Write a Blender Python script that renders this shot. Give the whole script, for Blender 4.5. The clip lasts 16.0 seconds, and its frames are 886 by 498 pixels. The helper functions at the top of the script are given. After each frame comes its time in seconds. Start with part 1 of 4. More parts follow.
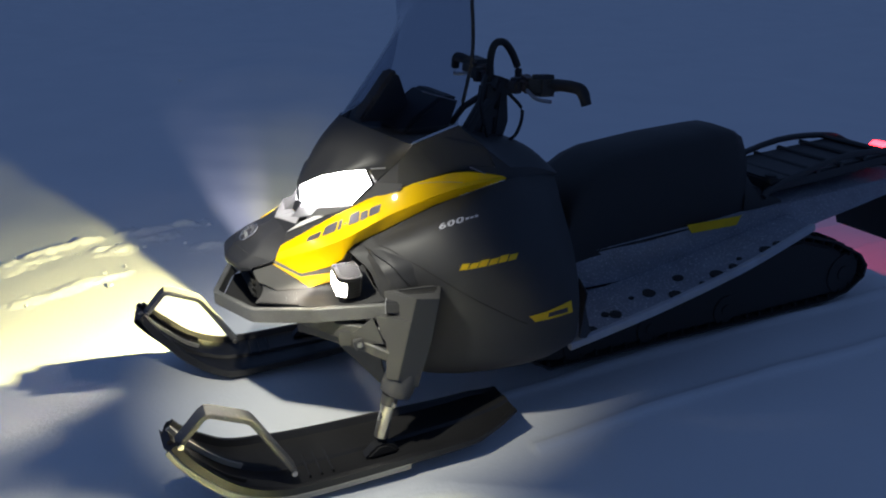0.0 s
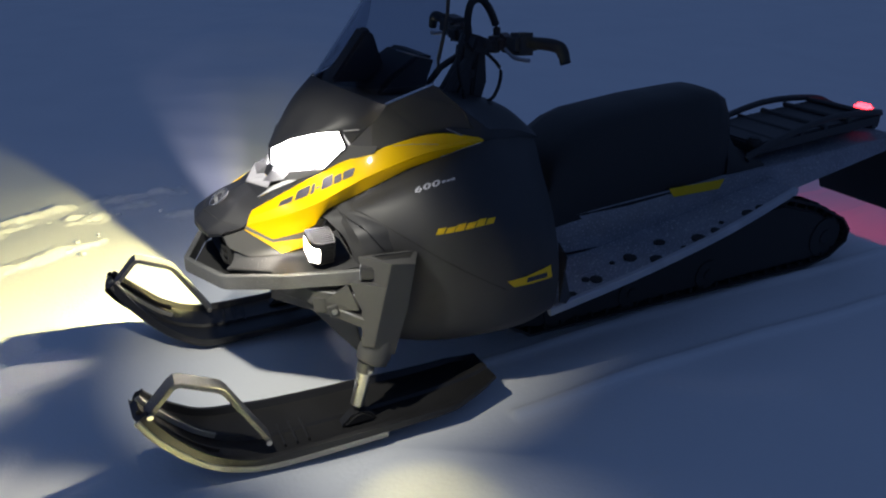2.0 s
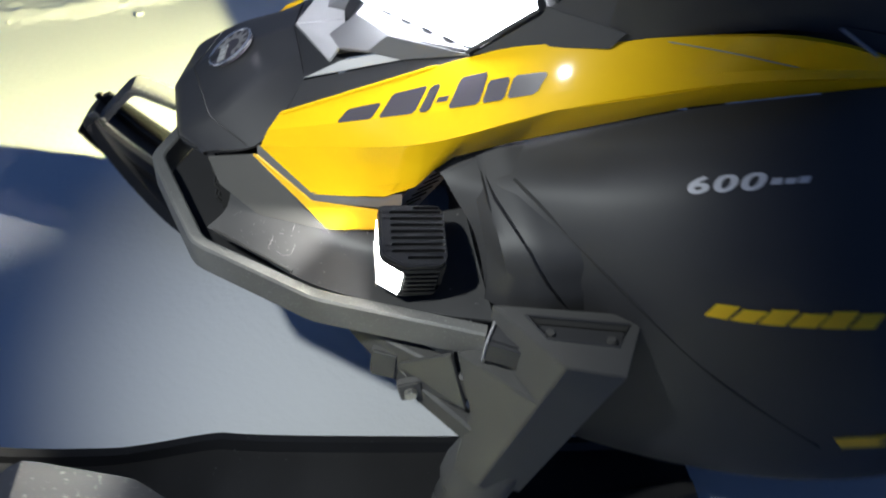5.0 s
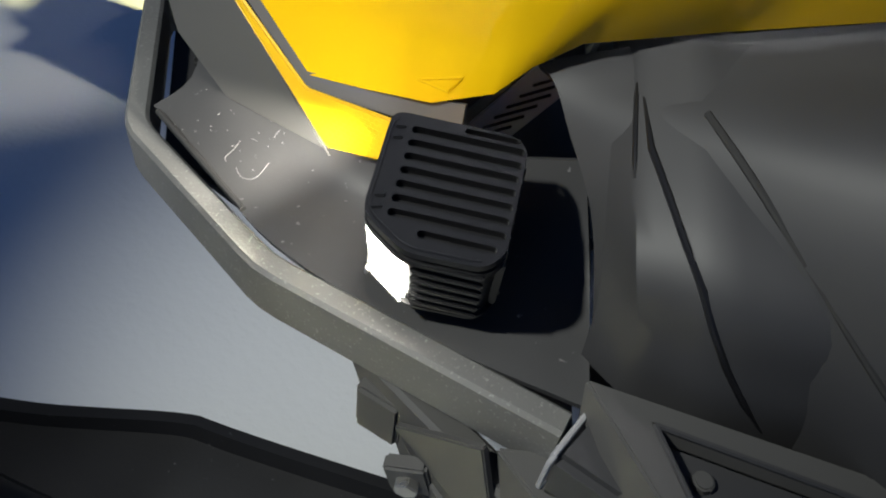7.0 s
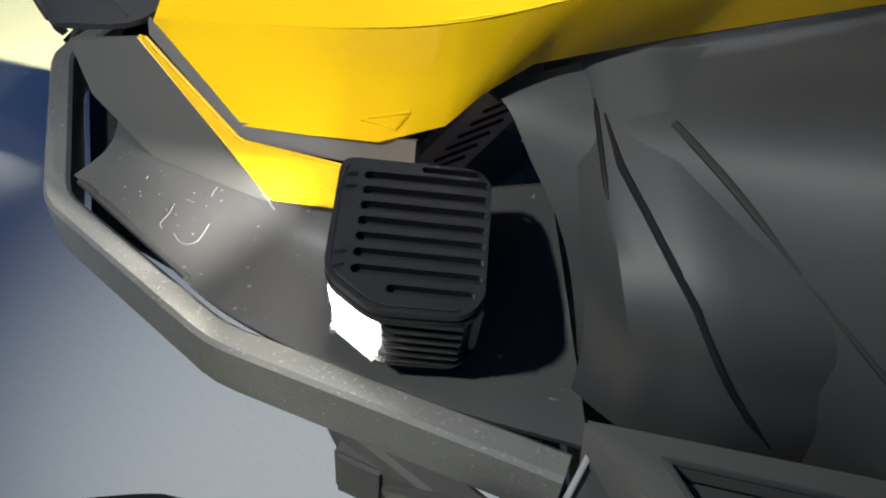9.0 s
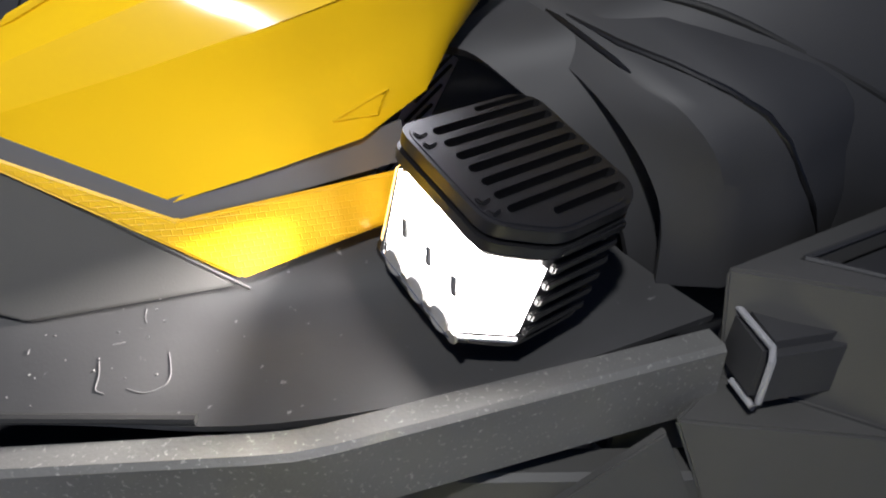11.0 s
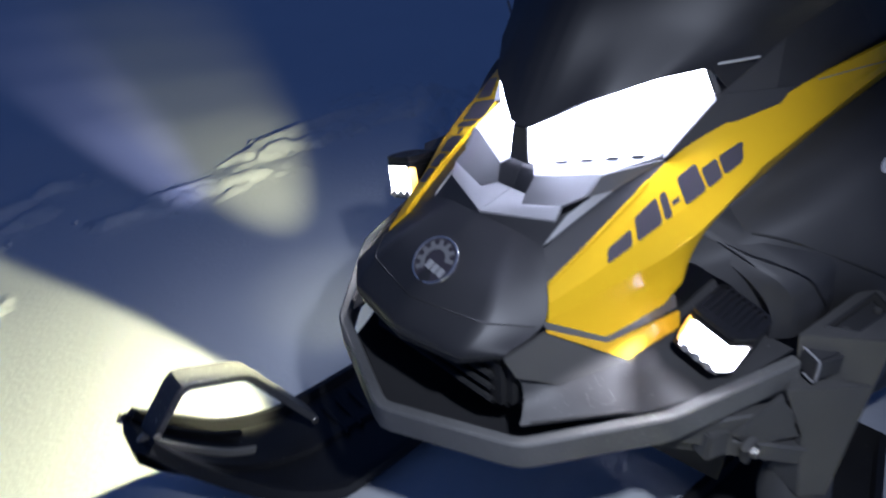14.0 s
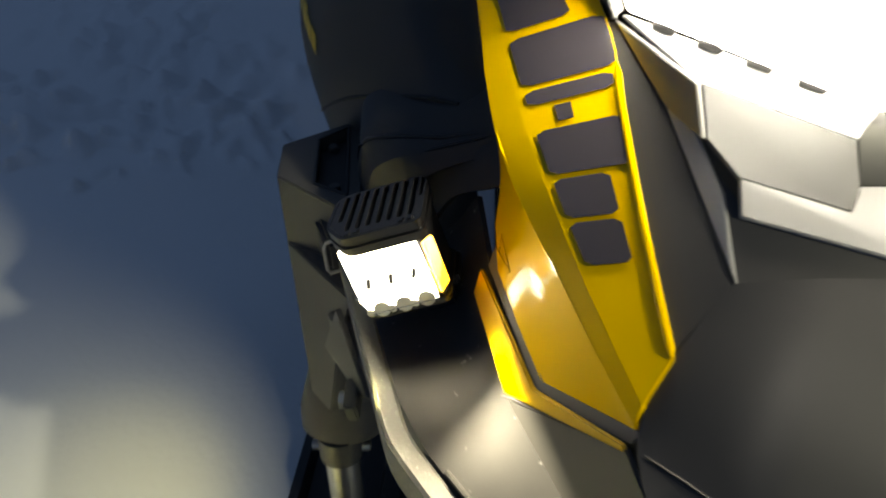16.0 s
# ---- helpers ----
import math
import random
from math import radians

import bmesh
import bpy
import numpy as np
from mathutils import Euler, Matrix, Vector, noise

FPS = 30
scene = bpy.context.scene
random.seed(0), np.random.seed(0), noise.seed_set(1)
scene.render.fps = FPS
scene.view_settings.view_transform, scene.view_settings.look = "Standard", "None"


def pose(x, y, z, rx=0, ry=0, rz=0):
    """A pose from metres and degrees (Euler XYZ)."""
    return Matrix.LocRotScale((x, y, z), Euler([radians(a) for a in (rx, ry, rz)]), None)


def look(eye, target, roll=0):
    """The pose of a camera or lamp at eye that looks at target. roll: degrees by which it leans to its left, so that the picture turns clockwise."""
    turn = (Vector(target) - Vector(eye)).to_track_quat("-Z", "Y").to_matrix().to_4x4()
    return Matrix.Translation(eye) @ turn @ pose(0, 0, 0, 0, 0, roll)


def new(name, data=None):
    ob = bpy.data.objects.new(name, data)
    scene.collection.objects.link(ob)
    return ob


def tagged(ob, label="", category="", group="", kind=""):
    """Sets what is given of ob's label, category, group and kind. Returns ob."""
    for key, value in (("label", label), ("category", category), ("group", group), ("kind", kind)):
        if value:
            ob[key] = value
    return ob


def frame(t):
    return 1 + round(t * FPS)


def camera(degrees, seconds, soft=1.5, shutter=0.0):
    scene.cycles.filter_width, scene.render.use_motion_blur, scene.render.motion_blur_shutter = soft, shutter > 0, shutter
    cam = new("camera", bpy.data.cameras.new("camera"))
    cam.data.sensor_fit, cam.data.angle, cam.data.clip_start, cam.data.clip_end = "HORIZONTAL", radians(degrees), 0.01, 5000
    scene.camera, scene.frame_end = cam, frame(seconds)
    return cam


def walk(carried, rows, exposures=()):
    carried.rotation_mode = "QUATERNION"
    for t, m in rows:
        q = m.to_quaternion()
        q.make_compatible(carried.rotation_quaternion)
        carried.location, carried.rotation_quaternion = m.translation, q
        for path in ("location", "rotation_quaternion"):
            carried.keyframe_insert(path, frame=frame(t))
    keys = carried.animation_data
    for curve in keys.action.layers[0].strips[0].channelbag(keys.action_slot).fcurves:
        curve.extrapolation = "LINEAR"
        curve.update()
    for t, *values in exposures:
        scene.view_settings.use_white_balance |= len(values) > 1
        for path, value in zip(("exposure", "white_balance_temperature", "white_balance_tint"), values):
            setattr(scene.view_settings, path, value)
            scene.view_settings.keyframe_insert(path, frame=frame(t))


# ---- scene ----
cam = camera(61.6, 16.0, soft=2.0, shutter=0.4)
PATH = [
    (0, (0.388, 2.22, 1.472), (-0.409, 0.54, 0.734), 0.4),
    (0.5, (0.392, 2.224, 1.476), (-0.415, 0.556, 0.723), 0.5),
    (1, (0.397, 2.224, 1.466), (-0.416, 0.562, 0.706), 0.4),
    (1.5, (0.394, 2.21, 1.457), (-0.43, 0.561, 0.683), 0.4),
    (2, (0.342, 2.194, 1.438), (-0.474, 0.559, 0.625), 0.5),
    (2.5, (0.347, 2.071, 1.393), (-0.435, 0.448, 0.526), 0.1),
    (3, (0.416, 1.778, 1.363), (-0.389, 0.194, 0.446), 1.0),
    (3.5, (0.351, 1.566, 1.306), (-0.432, 0.024, 0.301), 3.1),
    (4, (0.152, 1.33, 1.283), (-0.522, -0.207, 0.195), 4.1),
    (4.5, (0.019, 1.109, 1.224), (-0.564, -0.398, 0.045), 5.9),
    (5, (-0.099, 0.915, 1.178), (-0.444, -0.498, -0.194), 9.1),
    (5.2, (-0.161, 0.855, 1.102), (-0.377, -0.579, -0.276), 10.4),
    (7.5, (-0.237, 0.568, 0.869), (-0.117, -0.754, -0.628), 9.1),
    (8, (-0.235, 0.56, 0.864), (-0.148, -0.775, -0.623), 8.5),
    (8.5, (-0.23, 0.564, 0.863), (-0.205, -0.811, -0.59), 8.3),
    (9, (-0.221, 0.56, 0.861), (-0.243, -0.834, -0.573), 6.4),
    (9.2, (-0.212, 0.564, 0.862), (-0.27, -0.835, -0.566), 5.9),
    (11.3, (-0.003, 0.509, 0.746), (-1.094, -0.784, -0.321), 1.2),
    (11.5, (-0.014, 0.509, 0.75), (-1.089, -0.78, -0.337), 1.0),
    (12, (-0.011, 0.512, 0.75), (-1.099, -0.769, -0.333), 1.4),
    (12.5, (0.055, 0.583, 0.865), (-1.012, -0.698, -0.24), 3.1),
    (13, (0.161, 0.812, 1.14), (-0.674, -0.535, -0.08), 1.4),
    (13.5, (0.371, 0.818, 1.251), (-0.501, -0.567, 0.101), -2.2),
    (14, (0.53, 0.624, 1.221), (-0.559, -0.638, 0.115), -4.1),
    (14.5, (0.523, 0.292, 1.188), (-0.74, -0.777, 0.065), -4.0),
    (15, (0.469, 0.032, 1.129), (-0.987, -0.753, 0.005), -3.5),
    (15.5, (0.329, -0.108, 1.062), (-1.123, -0.594, -0.226), -6.1),
    (16, (0.216, -0.24, 0.973), (-1.289, -0.362, -0.338), -2.6),
]
EXPOSURES = [(0, 1.1, 7000, 12), (2, 0.98, 7000, 14), (3, 1.08, 6900, 14), (4, 0.85, 6250, 20), (4.5, 0.62, 6300, 18), (5, 0.5, 6100, 12), (7.5, 0.38, 6500, 12), (9, 0.4, 6300, 12), (12, 0.0, 6000, 22), (12.5, 0.0, 5300, 15), (13, 0.05, 4900, 20), (14, -0.05, 5350, 24), (15, 0.0, 6400, 16), (15.5, 0.45, 7300, 8), (16, 0.9, 8700, 4)]
walk(cam, [(t, look(eye, target, roll)) for t, eye, target, roll in PATH], EXPOSURES)

# ---- dusk sky and the lamps of the machine ----
world = bpy.data.worlds.new("dusk")
scene.world = world
world.use_nodes = True
world.node_tree.nodes["Background"].inputs["Color"].default_value = (0.125, 0.235, 0.54, 1)
world.node_tree.nodes["Background"].inputs["Strength"].default_value = 0.165


def spot(name, eye, target, watts, degrees, blend, colour, radius):
    d = bpy.data.lights.new(name, "SPOT")
    d.energy, d.spot_size, d.spot_blend, d.color, d.shadow_soft_size = watts, radians(degrees), blend, colour, radius
    ob = new(name, d)
    ob.matrix_world = look(eye, target)
    return ob


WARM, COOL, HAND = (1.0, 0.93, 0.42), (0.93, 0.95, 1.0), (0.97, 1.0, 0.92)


def fan(name, eye, turn, tilt, watts, across, upright, blend, colour, radius):
    """A lamp whose beam is across degrees wide and upright degrees high; turn counts from straight ahead to its left."""
    ob = spot(name, eye, (eye[0] + math.cos(radians(turn)), eye[1] + math.sin(radians(turn)), eye[2] + math.tan(radians(tilt))), watts, upright, blend, colour, radius)
    ob.matrix_world = ob.matrix_world @ Matrix.Diagonal((math.tan(radians(across / 2)) / math.tan(radians(upright / 2)), 1, 1, 1))
    return ob


VIOLET = (0.80, 0.80, 1.0)
for s, x, y, z in ((1, -0.164, 0.302, 0.585), (-1, -0.178, -0.312, 0.590)):
    fan("work_light_beam", (x, y, z), 49 if s > 0 else -44.5, -8, 125, 50 if s > 0 else 58, 92 if s > 0 else 106, 0.12, WARM, 0.016)
    fan("work_light_flood", (x, y, z), 8 * s, -22, 18, 42, 50, 0.8, (1.0, 0.96, 0.78), 0.016)
    fan("work_light_spill", (x, y - 0.010 * s, z), -26 * s, -26, 6 if s > 0 else 8, 80, 23, 0.2, (1.0, 0.95, 0.82), 0.014)
    x, y = x - 0.022, y + 0.050 * s
    fan("work_light_side_beam", (x, y, z - 0.01), 105 * s, -16, 90, 22, 40, 1.0, WARM, 0.006)
    fan("work_light_side_beam", (x, y, z - 0.01), 95 * s, -12, 90, 13, 30, 1.0, VIOLET, 0.006)
    fan("work_light_side_beam", (x, y, z - 0.01), 104 * s, -52, 6 if s > 0 else 3, 40, 34, 1.0, WARM, 0.004)
    fan("work_light_side_spill", (x, y, z - 0.01), 92 * s, -45, 4, 80, 70, 1.0, HAND, 0.004)
    spot("headlight_beam", (-0.20, 0.09 * s, 0.80), (3.0, 0.25 * s, 0.35), 60, 58, 0.5, COOL, 0.03)
spot("tail_light_glow", (-2.97, 0.0, 0.62), (-3.6, -0.1, 0.0), 2.5, 110, 0.8, (1.0, 0.05, 0.12), 0.05)
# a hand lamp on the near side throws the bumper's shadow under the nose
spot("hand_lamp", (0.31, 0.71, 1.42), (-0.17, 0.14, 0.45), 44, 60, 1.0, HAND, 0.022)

# ---- materials ----
def nodes(name, base, rough, metal=0.0, bump=0.0, scale=200.0, vary=0.15, wear=0.0, wear_colour=(0.5, 0.5, 0.5), coat=0.0, wear_scale=130.0):
    m = bpy.data.materials.new(name)
    m.use_nodes = True
    t = m.node_tree
    b = t.nodes["Principled BSDF"]
    b.inputs["Roughness"].default_value, b.inputs["Metallic"].default_value = rough, metal
    b.inputs["Coat Weight"].default_value, b.inputs["Coat Roughness"].default_value = coat, 0.09
    co = t.nodes.new("ShaderNodeTexCoord")
    big, fine = t.nodes.new("ShaderNodeTexNoise"), t.nodes.new("ShaderNodeTexNoise")
    big.inputs["Scale"].default_value, big.inputs["Detail"].default_value = 9.0, 4.0
    fine.inputs["Scale"].default_value, fine.inputs["Detail"].default_value = scale, 3.0
    for n in (big, fine):
        t.links.new(co.outputs["Object"], n.inputs["Vector"])
    ramp = t.nodes.new("ShaderNodeMix")
    ramp.data_type = "RGBA"
    ramp.inputs["A"].default_value = (*[c * (1 - vary) for c in base], 1)
    ramp.inputs["B"].default_value = (*[min(1, c * (1 + vary)) for c in base], 1)
    t.links.new(big.outputs["Fac"], ramp.inputs["Factor"])
    out = ramp.outputs["Result"]
    if wear:
        rr = t.nodes.new("ShaderNodeValToRGB")
        rr.color_ramp.elements[0].position, rr.color_ramp.elements[1].position = 0.66 - wear, 0.80 - wear
        scr = t.nodes.new("ShaderNodeTexNoise")
        scr.inputs["Scale"].default_value, scr.inputs["Detail"].default_value = wear_scale, 10.0
        t.links.new(co.outputs["Object"], scr.inputs["Vector"])
        t.links.new(scr.outputs["Fac"], rr.inputs["Fac"])
        mx = t.nodes.new("ShaderNodeMix")
        mx.data_type = "RGBA"
        mx.inputs["B"].default_value = (*wear_colour, 1)
        t.links.new(out, mx.inputs["A"])
        t.links.new(rr.outputs["Color"], mx.inputs["Factor"])
        out = mx.outputs["Result"]
    t.links.new(out, b.inputs["Base Color"])
    rmap = t.nodes.new("ShaderNodeMapRange")
    rmap.inputs["To Min"].default_value, rmap.inputs["To Max"].default_value = max(0.02, rough - 0.08), min(1, rough + 0.08)
    t.links.new(big.outputs["Fac"], rmap.inputs["Value"])
    t.links.new(rmap.outputs["Result"], b.inputs["Roughness"])
    if bump:
        bp = t.nodes.new("ShaderNodeBump")
        bp.inputs["Strength"].default_value, bp.inputs["Distance"].default_value = bump, 0.001
        t.links.new(fine.outputs["Fac"], bp.inputs["Height"])
        t.links.new(bp.outputs["Normal"], b.inputs["Normal"])
    return m


def glowing(name, colour, strength):
    m = bpy.data.materials.new(name)
    m.use_nodes = True
    b = m.node_tree.nodes["Principled BSDF"]
    b.inputs["Base Color"].default_value = (0.8, 0.8, 0.8, 1)
    b.inputs["Emission Color"].default_value, b.inputs["Emission Strength"].default_value = (*colour, 1), strength
    return m


def glass(name, tint, rough=0.02):
    m = bpy.data.materials.new(name)
    m.use_nodes = True
    b = m.node_tree.nodes["Principled BSDF"]
    b.inputs["Base Color"].default_value, b.inputs["Roughness"].default_value = (*tint, 1), rough
    b.inputs["Transmission Weight"].default_value, b.inputs["IOR"].default_value = 1.0, 1.08
    return m


BLACK = nodes("black_moulded_plastic", (0.036, 0.036, 0.038), 0.58, bump=0.035, scale=1400, vary=0.3)
HOOD = nodes("satin_black_hood_plastic", (0.024, 0.024, 0.026), 0.45, bump=0.05, scale=1200, vary=0.2)
GREY = nodes("dark_grey_moulded_plastic", (0.070, 0.069, 0.067), 0.5, bump=0.1, scale=900, vary=0.15)
SILVER = nodes("satin_grey_painted_plastic", (0.30, 0.30, 0.31), 0.40, bump=0.03, scale=1200, vary=0.1)
BUMPER = nodes("scuffed_powder_coated_steel", (0.13, 0.13, 0.125), 0.55, 0.05, bump=0.2, scale=500, vary=0.6, wear=0.06, wear_colour=(0.27, 0.27, 0.26), wear_scale=420)
SHELF = nodes("scratched_black_plastic", (0.050, 0.050, 0.051), 0.42, bump=0.05, scale=600, vary=0.35, wear=-0.025, wear_colour=(0.4, 0.4, 0.4))
SHELF.node_tree.nodes["Principled BSDF"].inputs["Specular IOR Level"].default_value = 0.25
YELLOW = nodes("glossy_yellow_paint", (0.76, 0.465, 0.003), 0.40, bump=0.0, vary=0.04, coat=0.5)
YELLOW.node_tree.nodes["Principled BSDF"].inputs["Specular IOR Level"].default_value = 0.06
INK = nodes("dark_decal_film", (0.045, 0.04, 0.05), 0.4, vary=0.1)
WHITE_INK = nodes("silver_decal_film", (0.6, 0.6, 0.62), 0.4, vary=0.05)
YELLOW_INK = nodes("yellow_decal_film", (0.8, 0.52, 0.01), 0.4, vary=0.06)
RUBBER = nodes("black_rubber", (0.018, 0.018, 0.018), 0.7, bump=0.4, scale=180, vary=0.3)
VINYL = nodes("black_vinyl_upholstery", (0.014, 0.014, 0.015), 0.55, bump=0.25, scale=350, vary=0.2)
SKI = nodes("black_ski_plastic", (0.016, 0.016, 0.017), 0.48, bump=0.12, scale=260, vary=0.35, wear=-0.03, wear_colour=(0.2, 0.2, 0.2))
SKI_EDGE = nodes("worn_pale_ski_plastic", (0.34, 0.33, 0.29), 0.45, bump=0.2, scale=300, vary=0.25)
STEEL = nodes("zinc_plated_steel", (0.55, 0.54, 0.5), 0.3, 0.9, bump=0.1, scale=300, vary=0.15)
ALLOY = nodes("dull_aluminium", (0.30, 0.31, 0.33), 0.45, 0.7, bump=0.15, scale=300, vary=0.25)
FROST = nodes("frosted_aluminium", (0.24, 0.26, 0.30), 0.7, 0.1, bump=0.5, scale=120, vary=0.35, wear=0.1, wear_colour=(0.6, 0.62, 0.66))
RAIL = nodes("frosted_rail_aluminium", (0.42, 0.44, 0.48), 0.6, 0.2, bump=0.3, scale=150, vary=0.3)
CHROME = nodes("chromed_plastic", (0.7, 0.7, 0.72), 0.15, 0.9, vary=0.05)
LOOP = nodes("scuffed_dark_grey_plastic", (0.095, 0.096, 0.10), 0.5, bump=0.15, scale=400, vary=0.25, wear=0.04, wear_colour=(0.35, 0.35, 0.34))
POD = nodes("glossy_black_enamel", (0.010, 0.010, 0.011), 0.29, bump=0.02, scale=900, vary=0.2)
HONEYCOMB = nodes("honeycomb_yellow_reflector", (0.76, 0.45, 0.003), 0.4, vary=0.05, coat=0.6)


def comb(m):
    """Fine offset cells pressed into the reflector."""
    t = m.node_tree
    co, sep, com, brick, bp = [t.nodes.new("ShaderNode" + n) for n in ("TexCoord", "SeparateXYZ", "CombineXYZ", "TexBrick", "Bump")]
    t.links.new(co.outputs["Object"], sep.inputs["Vector"])
    t.links.new(sep.outputs["X"], com.inputs["X"])
    t.links.new(sep.outputs["Z"], com.inputs["Y"])
    t.links.new(com.outputs["Vector"], brick.inputs["Vector"])
    brick.inputs["Scale"].default_value, brick.inputs["Brick Width"].default_value, brick.inputs["Row Height"].default_value = 1.0, 0.0042, 0.0030
    brick.inputs["Mortar Size"].default_value, brick.inputs["Mortar Smooth"].default_value = 0.00035, 0.6
    bp.inputs["Strength"].default_value, bp.inputs["Distance"].default_value = 0.35, 0.0006
    t.links.new(brick.outputs["Fac"], bp.inputs["Height"])
    t.links.new(bp.outputs["Normal"], t.nodes["Principled BSDF"].inputs["Normal"])


comb(HONEYCOMB)
SWITCH = nodes("brown_switch_plastic", (0.07, 0.045, 0.04), 0.5, bump=0.1, scale=500, vary=0.3)
SCRATCH = nodes("pale_scratch", (0.13, 0.13, 0.13), 0.6, vary=0.1)
FACET = nodes("dark_satin_grey_plastic", (0.11, 0.11, 0.115), 0.42, bump=0.03, scale=1200, vary=0.1)
BADGE = nodes("pale_satin_badge_metal", (0.45, 0.45, 0.45), 0.35, 0.3, vary=0.05)
HEAD_ON = glowing("lit_headlight", (0.97, 0.98, 1.0), 26)
POD_ON = glowing("lit_led_lens", (1.0, 0.97, 0.85), 22)
AMBER_ON = glowing("lit_amber_lens", (1.0, 0.5, 0.03), 3)
TAIL_ON = glowing("lit_tail_light", (1.0, 0.02, 0.03), 6)
SCREEN = glass("tinted_windshield_plastic", (0.62, 0.66, 0.72))


def snow_material():
    m = bpy.data.materials.new("wind_packed_snow")
    m.use_nodes = True
    t = m.node_tree
    b = t.nodes["Principled BSDF"]
    b.inputs["Roughness"].default_value = 0.75
    co = t.nodes.new("ShaderNodeTexCoord")
    n1, n2 = t.nodes.new("ShaderNodeTexNoise"), t.nodes.new("ShaderNodeTexNoise")
    n1.inputs["Scale"].default_value, n1.inputs["Detail"].default_value = 1.3, 5.0
    n2.inputs["Scale"].default_value, n2.inputs["Detail"].default_value = 70.0, 4.0
    for n in (n1, n2):
        t.links.new(co.outputs["Object"], n.inputs["Vector"])
    mx = t.nodes.new("ShaderNodeMix")
    mx.data_type = "RGBA"
    mx.inputs["A"].default_value, mx.inputs["B"].default_value = (0.74, 0.77, 0.80, 1), (0.84, 0.86, 0.88, 1)
    t.links.new(n1.outputs["Fac"], mx.inputs["Factor"])
    t.links.new(mx.outputs["Result"], b.inputs["Base Color"])
    bp = t.nodes.new("ShaderNodeBump")
    bp.inputs["Strength"].default_value, bp.inputs["Distance"].default_value = 0.25, 0.006
    t.links.new(n2.outputs["Fac"], bp.inputs["Height"])
    t.links.new(bp.outputs["Normal"], b.inputs["Normal"])
    return m


SNOW = snow_material()


# ---- mesh helpers ----
def part(name, bm, material, parent=None, label="", sharp=35):
    bmesh.ops.recalc_face_normals(bm, faces=bm.faces)
    me = bpy.data.meshes.new(name)
    bm.to_mesh(me)
    bm.free()
    me.materials.append(material)
    me.polygons.foreach_set("use_smooth", [True] * len(me.polygons))
    me.set_sharp_from_angle(angle=radians(sharp))
    ob = new(name, me)
    if parent:
        ob.parent = parent
    return tagged(ob, label) if label else ob


def soften(bm, width=0.002, angle=25, segments=2):
    es = [e for e in bm.edges if len(e.link_faces) == 2 and e.calc_face_angle(0) > radians(angle)]
    if es and width:
        bmesh.ops.bevel(bm, geom=es, offset=width, segments=segments, affect="EDGES", clamp_overlap=True)
    return bm


def shell(verts, faces, thick=0.004, edge=0.0015):
    """A bent sheet of the given faces, with thickness."""
    bm = bmesh.new()
    vs = [bm.verts.new(v) for v in verts]
    for f in faces:
        bm.faces.new([vs[i] for i in f])
    bmesh.ops.recalc_face_normals(bm, faces=bm.faces)
    bmesh.ops.solidify(bm, geom=bm.faces[:], thickness=thick)
    return soften(bm, edge)


def curve_at(pts, u):
    n = len(pts) - 1
    k = min(int(u * n), n - 1)
    f = u * n - k
    p0, p1, p2, p3 = pts[max(k - 1, 0)], pts[k], pts[k + 1], pts[min(k + 2, n)]
    return 0.5 * (2 * p1 + (p2 - p0) * f + (2 * p0 - 5 * p1 + 4 * p2 - p3) * f * f + (3 * p1 - p0 - 3 * p2 + p3) * f ** 3)


def line_at(pts, u):
    n = len(pts) - 1
    k = min(int(u * n), n - 1)
    return pts[k].lerp(pts[k + 1], u * n - k)


